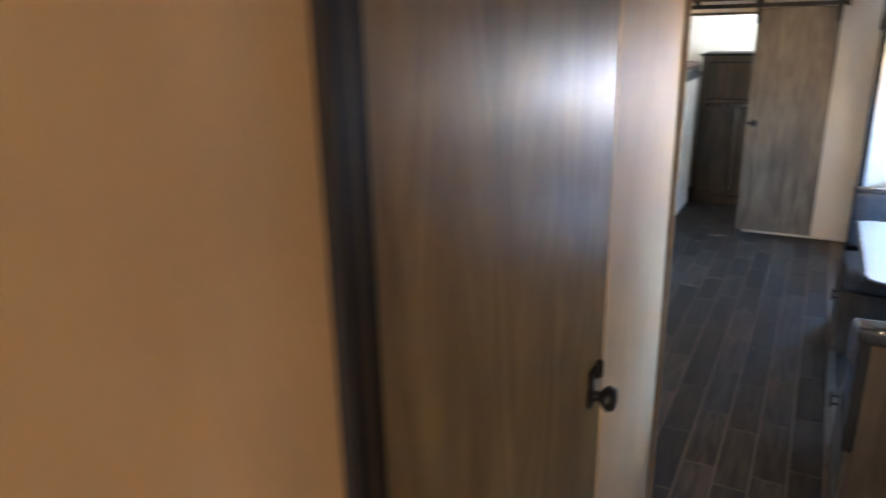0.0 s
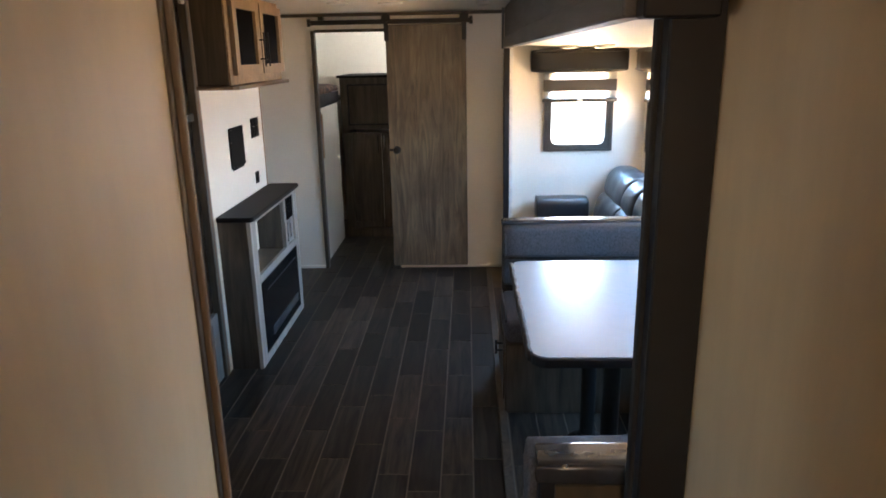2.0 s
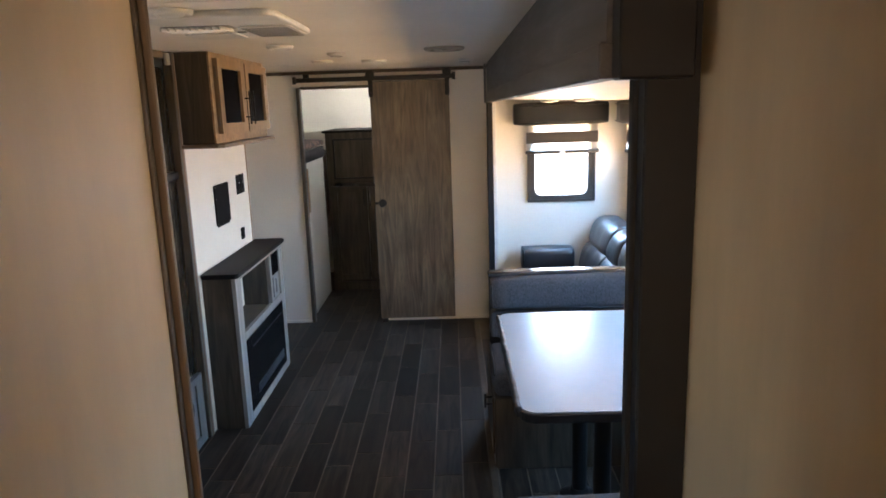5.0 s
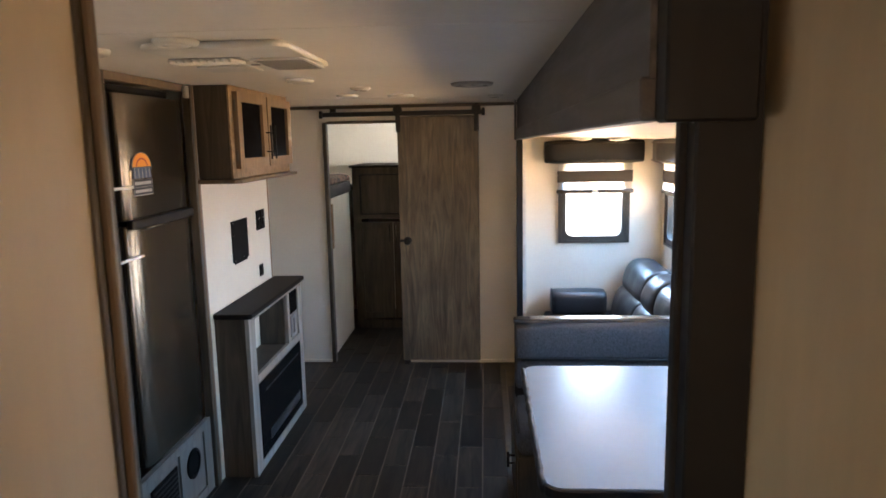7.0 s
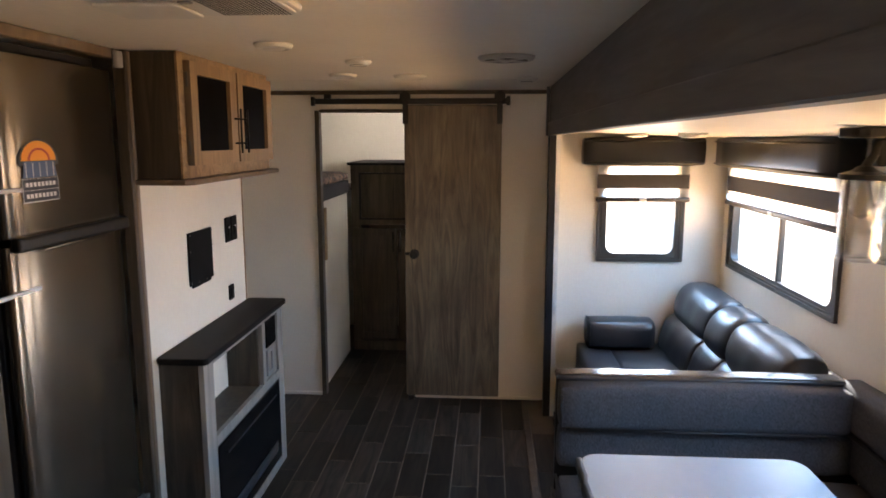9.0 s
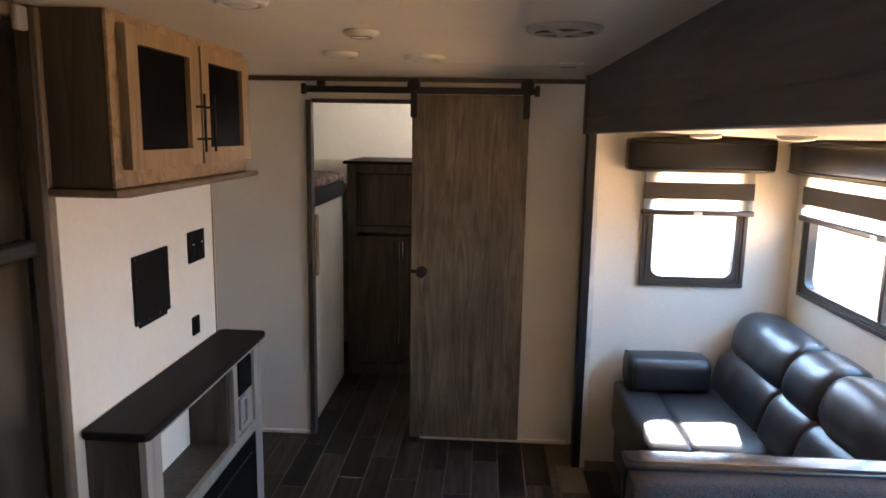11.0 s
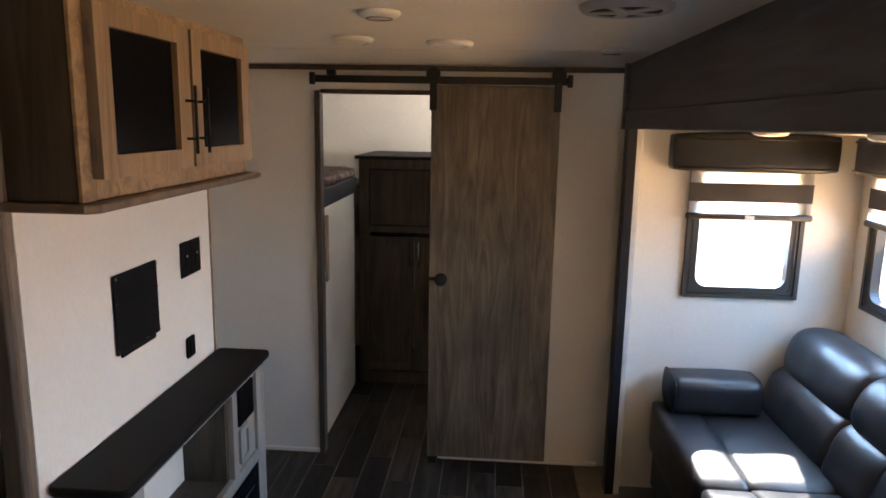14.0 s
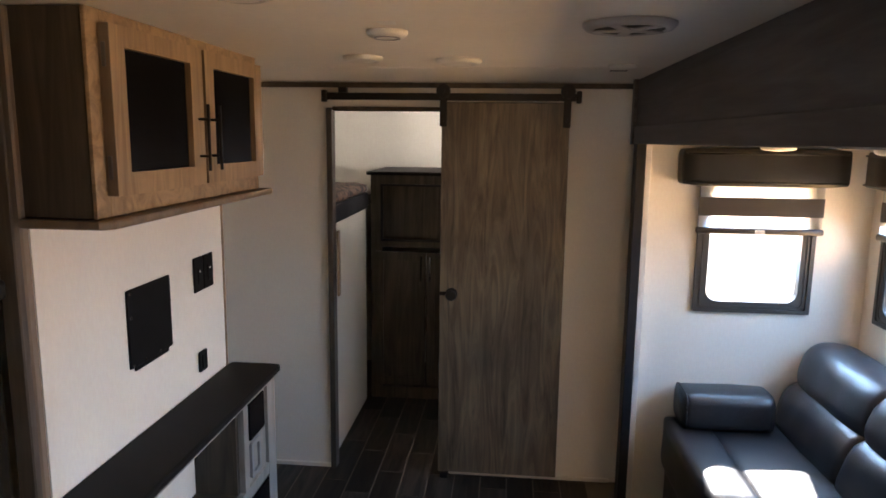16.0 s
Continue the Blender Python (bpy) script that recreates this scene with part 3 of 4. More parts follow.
part("crystal_tray", smooth(wobble(box(0.0245, 0.030, -1.66, -1.06, 0.112, 0.168, 0.004), 0.002, 40)), GREYD, fire, "clear crystals on the tray")
part("vent_slot", box(0.0245, 0.027, -1.70, -1.05, 0.405, 0.412), DARK, fire)

# tv plate, switches
tv = thing("tv_mount_plate", (-0.157, -1.45, 1.18), "black metal television mounting plate screwed to the wall", "mount plate")
part("plate", box(-0.1565, -0.1485, -1.575, -1.335, 1.082, 1.308, 0.002), MATTEB, tv)
part("tab", box(-0.1565, -0.150, -1.55, -1.36, 1.070, 1.082), MATTEB, tv)
for y in (-1.566, -1.50, -1.42, -1.345):
    for z in (1.092, 1.23, 1.298) if y in (-1.566, -1.345) else (1.090,):
        part("screw", cyl((-0.1470, y, z), 0.004, 0.003, "X", 10), CHROME, tv)
for y0, y1 in ((-1.166, -1.098), (-1.092, -1.018)):
    sw = thing("wall_switch", (-0.157, (y0 + y1) / 2, 1.26), "black wall switch plate", "switch", "switches by the console")
    part("plate", box(-0.1565, -0.150, y0, y1, 1.208, 1.328, 0.003), MATTEB, sw)
    part("rocker", box(-0.150, -0.146, y0 + 0.022, y1 - 0.022, 1.235, 1.292, 0.002), MATTEB, sw)
    part("indicator", box(-0.1458, -0.1452, (y0 + y1) / 2 - 0.005, (y0 + y1) / 2 + 0.005, 1.276, 1.282), WHITEP, sw, "small white mark")
ou = thing("wall_outlet", (-0.157, -1.12, 0.95), "black wall outlet above the console", "outlet")
part("plate", box(-0.1565, -0.150, -1.155, -1.095, 0.925, 0.997, 0.006, 2), MATTEB, ou)
part("socket", box(-0.150, -0.147, -1.138, -1.112, 0.937, 0.985, 0.003), MATTEB, ou)

# barn door
BASE = Vector((0, 0, 0))
bd = thing("barn_door", (0.85, -0.03, 0.03), "weathered grey-brown sliding barn door hanging from a black rail", "door")
part("leaf", box(0.548, 1.152, -0.045, -0.018, 0.030, 1.905, 0.003), BARN, bd)
kn = part("knob", lathe((0.607, -0.0455, 0.975), [(0.030, 0), (0.030, -0.004), (0.012, -0.008), (0.011, -0.024), (0.024, -0.03), (0.029, -0.04), (0.024, -0.052), (0.008, -0.056)], 28, "Y"), BLACKM, bd, "black round knob")
part("latch", box(0.548, 0.585, -0.051, -0.0455, 0.966, 0.984, 0.002), BLACKM, bd)
for x in (0.556, 1.138):
    hg = part("hanger", box(x - 0.017, x + 0.017, -0.052, -0.0455, 1.79, 1.985, 0.003), BLACKM, bd, "black strap hanger")
    part("wheel", cyl((x, -0.058, 1.955), 0.034, 0.016, "Y", 28, bevel=0.003), BLACKM, hg)
    part("bolt", cyl((x, -0.069, 1.955), 0.009, 0.006, "Y", 6), BLACKM, hg)
    part("bolt", cyl((x, -0.055, 1.82), 0.007, 0.006, "Y", 6), BLACKM, hg)
rl = thing("door_rail", (0.57, -0.04, 1.92), "black steel barn door rail above the doorway", "rail")
part("bar", box(-0.025, 1.195, -0.042, -0.036, 1.912, 1.946, 0.002), BLACKM, rl)
for x in (0.06, 0.35, 0.85, 1.17):
    part("standoff", cyl((x, -0.018, 1.929), 0.012, 0.034, "Y", 16), BLACKM, rl)
for x in (-0.022, 1.19):
    part("end_stop", box(x - 0.012, x + 0.012, -0.058, -0.030, 1.902, 1.958, 0.003), BLACKM, rl)
part("guide", box(0.045, 0.085, -0.040, -0.001, 1.947, 1.972, 0.002), BLACKM, rl)
part("floor_guide", box(0.56, 0.60, -0.06, -0.047, 0.0, 0.03, 0.002), BLACKM, rl)


# windows
def window(name, plane, c0, c1, z0, z1, at, inward, label, divider=None):
    """A framed slide-out window; at is the wall face, inward the direction into the room (+1 or -1)."""
    w = thing(name, ((c0 + c1) / 2, at, z0) if plane == "xz" else (at, (c0 + c1) / 2, z0), label, "window", kind="structure")
    a = at + inward * 0.001
    outer, mid = rounded(c0, c1, z0, z1, 0.006), rounded(c0 + 0.018, c1 - 0.018, z0 + 0.018, z1 - 0.018, 0.012)
    inner = rounded(c0 + 0.055, c1 - 0.055, z0 + 0.050, z1 - 0.050, 0.05)
    part("frame", ring(outer, mid, plane, a, a + inward * 0.016), FRAMEM, w)
    part("bead", ring(rounded(c0 + 0.026, c1 - 0.026, z0 + 0.026, z1 - 0.026, 0.016), rounded(c0 + 0.033, c1 - 0.033, z0 + 0.032, z1 - 0.032, 0.022), plane, a + inward * 0.0085, a + inward * 0.0125), FRAMEM, w)
    part("inner_frame", ring(rounded(c0 + 0.0185, c1 - 0.0185, z0 + 0.0185, z1 - 0.0185, 0.012), inner, plane, at - inward * 0.03, a + inward * 0.008), FRAMEM, w)
    if divider:
        e = divider
        dv = box(e - 0.012, e + 0.012, *sorted((at - inward * 0.02, at + inward * 0.006)), z0 + 0.046, z1 - 0.046, 0.003) if plane == "xz" else \
            box(*sorted((at - inward * 0.02, at + inward * 0.006)), e - 0.012, e + 0.012, z0 + 0.046, z1 - 0.046, 0.003)
        part("divider", dv, FRAMEM, w)
    g0, g1 = sorted((at - inward * 0.024, at - inward * 0.020))
    pn = part("pane", prism(inner, plane, g0, g1), GLASS, w, "clear pane")
    pn.visible_shadow = False
    return w


def shade(plane, c0, c1, at, inward, z_bottom, z_top, bands, label):
    """A zebra roller shade half drawn: sheer and dark bands and a bottom rail."""
    s = thing("zebra_shade", ((c0 + c1) / 2, at, z_bottom) if plane == "xz" else (at, (c0 + c1) / 2, z_bottom), label, "window shade", "zebra shades")
    f0, f1 = sorted((at + inward * 0.034, at + inward * 0.0355))

    def lay(p, q, a, b, u, v):
        return (p, q, a, b, u, v) if plane == "xz" else (a, b, p, q, u, v)
    for u, v, dark in bands:
        e = 0.0 if dark else 0.004
        part("dark_band" if dark else "sheer_band", box(*lay(c0 + e, c1 - e, f0, f1, u, v)), BLINDD if dark else SHEER, s)
    part("bottom_rail", smooth(box(*lay(c0 - 0.006, c1 + 0.006, f0 - 0.010, f1 + 0.010, z_bottom - 0.014, z_bottom + 0.014), 0.008, 2)), RAILM, s)
    part("pull_tab", box(*lay((c0 + c1) / 2 - 0.02, (c0 + c1) / 2 + 0.02, *sorted((at + inward * 0.046, at + inward * 0.05)), z_bottom - 0.012, z_bottom + 0.006)), WHITEP, s, "small clear pull tab")
    return s


def valance(plane, c0, c1, at, inward, z0, z1, label):
    v = thing("valance", ((c0 + c1) / 2, at, z0) if plane == "xz" else (at, (c0 + c1) / 2, z0), label, "valance", "padded valances")
    a0, a1 = sorted((at + inward * 0.002, at + inward * 0.115))
    body = cushion(c0, c1, a0, a1, z0, z1, 0.018, 0.006, 8) if plane == "xz" else cushion(a0, a1, c0, c1, z0, z1, 0.018, 0.006, 8)
    part("padded_board", smooth(body), VALM, v)
    f = at + inward * 0.118
    for z in (z0 + 0.016, z1 - 0.022):
        part("welt", tube([(c0 + 0.01, f, z), (c1 - 0.01, f, z)] if plane == "xz" else [(f, c0 + 0.01, z), (f, c1 - 0.01, z)], 0.004), VALM, v)
    return v


window("window_1", "xz", 1.726, 2.236, 0.968, 1.60, YS1, -1, "slide-out end window with a dark frame, blown out by daylight")
shade("xz", 1.716, 2.249, YS1, -1, 1.345, 1.60, [(1.359, 1.41, False), (1.41, 1.493, True), (1.493, 1.60, False)], "half-drawn zebra shade over the end window")
valance("xz", 1.622, 2.31, YS1, -1, 1.547, 1.708, "black padded vinyl valance above the end window")
window("window_2", "yz", -1.580, -0.310, 0.968, 1.60, XW, -1, "sliding side window above the sofa", divider=-0.985)
shade("yz", -1.605, -0.320, XW, -1, 1.345, 1.60, [(1.359, 1.41, False), (1.41, 1.493, True), (1.493, 1.60, False)], "half-drawn zebra shade over the sofa window")
valance("yz", -1.69, -0.312, XW, -1, 1.547, 1.705, "black padded vinyl valance above the sofa window")
window("window_3", "yz", -3.58, -2.19, 0.968, 1.60, XW, -1, "dinette window with a dark frame", divider=-2.88)
shade("yz", -3.595, -2.175, XW, -1, 1.345, 1.60, [(1.359, 1.41, False), (1.41, 1.493, True), (1.493, 1.60, False)], "half-drawn zebra shade over the dinette window")
valance("yz", -3.69, -2.065, XW, -1, 1.547, 1.705, "black padded vinyl valance above the dinette window")
window("window_4", "yz", 0.85, 1.65, 1.47, 1.86, 1.57, -1, "bunk room window")
# unseen window, added to light the right hall wall and the refrigerator
window("added_window_6", "yz", -4.22, -3.53, 1.03, 1.62, XL, 1, "unseen kitchen-side window added to light the hall wall")
# unseen window, added as a warm source for the hall walls
window("added_window_5", "xz", 0.78, 1.52, 0.93, 1.62, -9.6, 1, "unseen bedroom window added to light the hall")

# lamps 5 and 6 stand behind the two added windows, as fill for the hall
for n_, c, t_, sx, p, q, up, tone in ((1, (1.97, YS1 + 0.055, 1.29), (1.97, -3.0, 1.29), 0.42, 1.5, 1.3, 2.0, BOUNCE), (2, (XW + 0.055, -0.87, 1.29), (0.0, -0.87, 1.29), 1.20, 3.1, 3.9, 2.2, BOUNCE),
                                     (3, (XW + 0.055, -2.88, 1.29), (0.0, -2.88, 1.29), 1.30, 3.2, 4.2, 2.4, BOUNCE), (4, (1.63, 1.25, 1.66), (0.0, 1.25, 1.66), 0.70, 0.05, 4.2, 0.7, (1.0, 0.88, 0.76)),
                                     (5, (1.15, -9.66, 1.28), (0.45, -5.5, 1.28), 0.66, 0.30, 3.3, 0.9, (1.0, 0.58, 0.27)), (6, (XL - 0.055, -3.875, 1.33), (2.0, -4.2, 1.33), 0.58, 0.1, 0.16, 0.6, (1.0, 0.78, 0.58))):
    v = Vector(t_)
    window_lamp("sky_light_%d" % n_, c, v + Vector((0, 0, -2.3)), sx, 0.50, p, SKYLIGHT)
    window_lamp("ground_light_%d" % n_, c, v + Vector((0, 0, up)), sx, 0.48, q, tone, 85 if n_ == 4 else 120)
# Added sheets that emit light, so the view through the windows turns white.
GLOWM = plain("backdrop_glow", (1.0, 0.97, 0.93), 1.0, 1.2)
setting("backdrop_east", box(48, 48.2, -40, 48, -0.9, 13), GLOWM, "plain glowing backdrop added to whiten the view outside")
setting("backdrop_north", box(-40, 47.9, 48, 48.2, -0.9, 13), GLOWM, "plain glowing backdrop added to whiten the view outside")

# ---- dinette ----
BX0, BX1 = 1.345, XW - 0.005


def bench(name, y_back, sense, label, board, out=0.0):
    """A dinette bench; y_back is the outer face of its back, sense +1 when the seat lies towards +y."""
    b = thing(name, (1.89, y_back, 0), label, "dinette bench", "dinette benches")

    def ys(a, c):
        return sorted((y_back + sense * a, y_back + sense * c))
    base = part("base", box(BX0 - 0.015, BX1, *ys(0.0, 0.58), 0.0, 0.36, 0.004), GREYW, b, "wood bench base")
    pull = tube([(BX0 - 0.055, y_back + sense * 0.485, 0.275), (BX0 - 0.055, y_back + sense * 0.485, 0.345)], 0.006)
    for z in (0.292, 0.328):
        join(pull, tube([(BX0 - 0.015, y_back + sense * 0.485, z), (BX0 - 0.055, y_back + sense * 0.485, z)], 0.005))
    part("drawer_front", box(BX0 - 0.024, BX0 - 0.0155, *ys(0.05, 0.55), 0.06, 0.35, 0.003), GREYW, base)
    part("drawer_pull", pull, BLACKM, base, "black bar pull")
    part("backboard", box(BX0 - 0.006 - out * 0.5, BX1, *ys(0.0, 0.035), 0.36, 0.8115, 0.005), board, b)
    part("top_cap", smooth(cushion(BX0 - 0.010 - out * 0.5, BX1 - 0.095, *ys(-0.012, 0.075), 0.812, 0.840, 0.012, 0.002, 10)), CAPV, b, "shiny black vinyl cap")
    up = part("upper_cushion", smooth(wobble(cushion(BX0 - out, BX1 - 0.10, *ys(0.036, 0.145), 0.658, 0.817, 0.016, 0.008, 12), 0.003, 9)), TWEED, b, "grey tweed bolster")
    part("piping", tube([(BX0 + 0.02, y_back + sense * 0.146, 0.658), (BX1 - 0.12, y_back + sense * 0.146, 0.658)], 0.006), PIPING, up)
    part("piping", tube([(BX0 + 0.004, y_back + sense * 0.14, 0.665), (BX0 + 0.002, y_back + sense * 0.142, 0.785)], 0.006), PIPING, up)
    lo = part("lower_cushion", smooth(wobble(cushion(BX0, BX1 - 0.06, *ys(0.036, 0.12), 0.49, 0.654, 0.025, 0.008, 10), 0.003, 9, 4)), TWEED, b, "grey tweed back cushion")
    se = part("seat_cushion", smooth(wobble(cushion(BX0 - 0.01, BX1 - 0.02, *ys(0.12, 0.60), 0.362, 0.488, 0.035, 0.014, 10), 0.003, 8, 2)), TWEED, b, "grey tweed seat cushion")
    part("piping", tube([(BX0 - 0.012, y_back + sense * 0.14, 0.478), (BX0 - 0.012, y_back + sense * 0.58, 0.478)], 0.006), PIPING, se)
    if out:
        part("back_panel", box(BX0 + 0.005, BX1 - 0.02, y_back - 0.008, y_back - 0.0005, 0.10, 0.775, 0.002), OLIVEW, b, "olive brown wood back panel")
        part("cap_fold", smooth(wobble(cushion(BX0 - 0.012 - out * 0.5, BX1 - 0.095, y_back - 0.018, y_back - 0.002, 0.782, 0.832, 0.007, 0.004, 10), 0.004, 14)), CAPV, b, "shiny black vinyl fold over the back")
        part("cap_button", smooth(lathe((BX0 + 0.025, y_back - 0.0118, 0.824), [(0.010, 0), (0.009, -0.004), (0.002, -0.006)], 16, "Y")), CHROME, b, "bright cap button")
    return b


bench("dinette_bench", -1.812, -1, "grey tweed dinette bench with a black vinyl cap", DARK)
BASE = Vector((0, 0, -0.028))    # the near bench sits a little lower
bench("dinette_bench", -4.03, 1, "grey tweed dinette bench with a wood back panel by the hall", DARK, 0.05)
BASE = Vector((0, 0, 0))
sb = thing("side_bench_back", (2.38, -2.93, 0.36), "grey tweed back cushions under the dinette window", "cushion")
part("upper_cushion", smooth(wobble(cushion(2.365, 2.467, -3.90, -1.815, 0.658, 0.832, 0.03, 0.012, 14), 0.004, 7)), TWEED, sb)
part("lower_cushion", smooth(wobble(cushion(2.382, 2.467, -3.93, -1.85, 0.49, 0.654, 0.025, 0.008, 14), 0.004, 7)), TWEED, sb)
part("piping", tube([(2.363, -3.9, 0.657), (2.363, -1.93, 0.657)], 0.006), PIPING, sb)
part("seat", smooth(cushion(2.05, 2.467, -3.45, -2.41, 0.362, 0.488, 0.035, 0.014, 10)), TWEED, sb)
part("base", box(2.07, 2.467, -3.47, -2.39, 0.0, 0.362), GREYW, sb)
tb = thing("dinette_table", (1.68, -2.86, 0), "white laminate dinette table with a dark edge", "table")
top = rounded(1.350, 2.000, -3.425, -2.38, 0.06, 6)
part("edge_band", prism(top, "xy", 0.737, 0.768, 0.004), DARK, tb, "black edge band")
part("tabletop", prism(rounded(1.356, 1.994, -3.419, -2.386, 0.055, 6), "xy", 0.768, 0.773, 0.002), TABLE, tb, "white laminate top")
film_ = box(1.342, 1.358, -3.385, -2.415, 0.744, 0.7745)
bmesh.ops.subdivide_edges(film_, edges=[e for e in film_.edges if abs(e.verts[0].co.y - e.verts[1].co.y) > 0.5], cuts=60)
for v in film_.verts:
    if v.co.x < 1.35 or v.co.z > 0.762:
        v.co += Vector((0.006 * noise.noise(Vector((v.co.y * 22, 0, 0))), 0, 0.004 * noise.noise(Vector((v.co.y * 30, 5, 0)))))
part("film_edge", smooth(film_), PIPING, tb, "wrinkled protective film edge")
for y in (-3.08, -2.64):
    lg = part("leg", cyl((1.68, y, 0.366), 0.032, 0.732, "Z", 20), BLACKM, tb, "black steel leg")
    part("floor_cup", lathe((1.68, y, 0.0), [(0.09, 0), (0.085, 0.012), (0.045, 0.03), (0.036, 0.05)], 24), BLACKM, lg)

# ---- sofa ----
so = thing("leather_sofa", (2.05, -1.0, 0), "black leather reclining sofa under the window", "sofa")
SY0, SY1 = -1.77, -0.205
part("base", box(1.64, 2.30, SY0 + 0.03, SY1 - 0.03, 0.04, 0.30, 0.02, 2), LEATHER, so)
ws = (SY1 - 0.24 - SY0) / 2
def squircle(cp, cq, rp, rq, n, lean=0.0, k=28):
    """A rounded closed profile; lean shifts its top along p."""
    pts = []
    for i in range(k):
        a = 2 * math.pi * i / k
        c, s = math.cos(a), math.sin(a)
        p, q = rp * abs(c) ** (2 / n) * (1 if c >= 0 else -1), rq * abs(s) ** (2 / n) * (1 if s >= 0 else -1)
        pts.append((cp + p + q * lean, cq + q))
    return pts


for i in range(2):
    y1 = SY1 - 0.02 - i * 0.79
    y0 = y1 - 0.78
    part("seat_front_roll", smooth(wobble(cushion(1.615, 1.815, y0, y1, 0.24, 0.477, 0.030, 0.008, 10), 0.004, 7, i)), LEATHER, so)
    part("seat_pad", smooth(wobble(cushion(1.79, 2.22, y0, y1, 0.28, 0.476, 0.016, 0.010, 10), 0.004, 7, i + 3)), LEATHER, so)
edges = [-0.25, -0.855, -1.155, -1.715]
for i in range(3):
    y1, y0 = edges[i] - 0.001, edges[i + 1] + 0.001
    lo = padded(squircle(2.215, 0.56, 0.105, 0.125, 3.0, lean=0.30), "y", y0, y1, 16, 0.10, 8)
    part("lower_back", smooth(wobble(lo, 0.007, 8, i)), LEATHER, so)
    hi = padded(squircle(2.288, 0.757, 0.108, 0.118, 2.6, lean=0.30), "y", y0, y1, 22, 0.17, 7)
    part("head_roll", smooth(wobble(hi, 0.006, 8, i + 9)), LEATHER, so)
part("back_shell", box(2.33, 2.44, SY0 + 0.02, SY1 - 0.02, 0.10, 0.80, 0.02, 2), LEATHER, so)
bo = thing("sofa_bolster", (1.84, -0.33, 0.49), "black leather roll cushion at the sofa end", "bolster")
rb = padded(squircle(-0.325, 0.563, 0.11, 0.085, 3.8), "x", 1.668, 2.045, 14, 0.05, 10)
part("roll", smooth(wobble(rb, 0.003, 8)), LEATHER, bo)
ends = squircle(-0.325, 0.563, 0.107, 0.083, 3.8)
part("side_seam", tube([(1.674, p, q) for p, q in ends + ends[:1]], 0.004), PIPING, bo)

# ---- pendant lamp over the table ----
px_, py_ = 1.975, -2.70
pe = thing("pendant_lamp", (px_, py_, 1.72), "black pendant lamp with two clear glass jars", "pendant lamp")
part("canopy", prism(rounded(px_ - 0.094, px_ + 0.094, py_ - 0.06, py_ + 0.06, 0.035), "xy", 1.698, 1.722, 0.004), BLACKM, pe, "black ceiling plate")
part("bracket", box(px_ - 0.028, px_ + 0.030, py_ - 0.02, py_ + 0.02, 1.635, 1.6975, 0.005), BLACKM, pe, "black lamp bracket")
for dx, dy, z in ((-0.050, -0.01, 1.606), (0.046, 0.01, 1.594)):
    st = part("stem", tube([(px_ + dx * 0.5, py_ + dy, 1.695), (px_ + dx * 0.6, py_ + dy, 1.665), (px_ + dx, py_ + dy, 1.635), (px_ + dx, py_ + dy, z)], 0.010), BLACKM, pe)
    part("lid", lathe((px_ + dx, py_ + dy, z), [(0.052, 0), (0.052, 0.012), (0.03, 0.018), (0.014, 0.03)], 28), BLACKM, pe, "black jar lid")
    jar = lathe((px_ + dx, py_ + dy, z - 0.185), [(0.030, 0.002), (0.040, 0), (0.044, 0.012), (0.045, 0.175), (0.042, 0.185), (0.038, 0.184), (0.041, 0.173), (0.040, 0.014), (0.03, 0.008)], 28)
    part("jar", smooth(jar), JARG, pe, "clear glass jar shade")
    part("bulb", smooth(lathe((px_ + dx, py_ + dy, z - 0.09), [(0.004, 0), (0.02, 0.01), (0.026, 0.03), (0.018, 0.06), (0.013, 0.09)], 20)), JARG, pe, "clear bulb, switched off")


# ---- ceiling fittings ----
def puck(x, y, z, r, label):
    p = thing("ceiling_light", (x, y, z), label, "ceiling light", "round ceiling lights")
    part("rim", smooth(lathe((x, y, z), [(r, 0.0), (r, -0.006), (r * 0.93, -0.014), (r * 0.72, -0.018), (r * 0.70, -0.010)], 36)), WHITEP, p)
    part("lens", smooth(lathe((x, y, z), [(r * 0.70, -0.012), (r * 0.5, -0.0185), (r * 0.2, -0.0205), (0.002, -0.021)], 36)), WHITEP, p)
    return p


for x, y, r in ((0.378, -2.08, 0.062), (0.36, -3.29, 0.062), (0.03, -3.155, 0.062), (0.382, -1.04, 0.066), (0.692, -0.955, 0.080)):
    puck(x, y, H, r, "flush round ceiling light, switched off")
for x, y, z in ((1.80, -0.85, 1.7255), (1.93, -1.35, 1.7215)):
    puck(x, y, z, 0.06, "flush round light in the slide-out ceiling")
sm = thing("smoke_alarm", (0.560, -1.585, H), "white round smoke alarm on the ceiling", "smoke alarm")
part("body", smooth(lathe((0.560, -1.585, H), [(0.052, 0), (0.052, -0.007), (0.044, -0.015), (0.03, -0.017), (0.002, -0.017)], 32)), WHITEP, sm)
part("slot_ring", lathe((0.560, -1.585, H), [(0.034, -0.0165), (0.034, -0.019), (0.028, -0.019), (0.028, -0.0165)], 32), GREYP, sm)
part("label_strip", box(0.562, 0.602, -1.735, -1.690, H - 0.0015, H - 0.0002), PAPER, sm, "small paper label")
sp = thing("ceiling_vent", (1.138, -1.685, H), "round white ceiling air vent with spokes", "ceiling vent")
part("rim", smooth(lathe((1.138, -1.685, H), [(0.106, 0), (0.106, -0.006), (0.098, -0.014), (0.084, -0.016), (0.080, -0.012)], 40)), GREYL, sp)
part("cavity", lathe((1.138, -1.685, H), [(0.0795, -0.001), (0.0795, -0.0130), (0.002, -0.0130)], 40), MATTEB, sp, "dark vent opening")
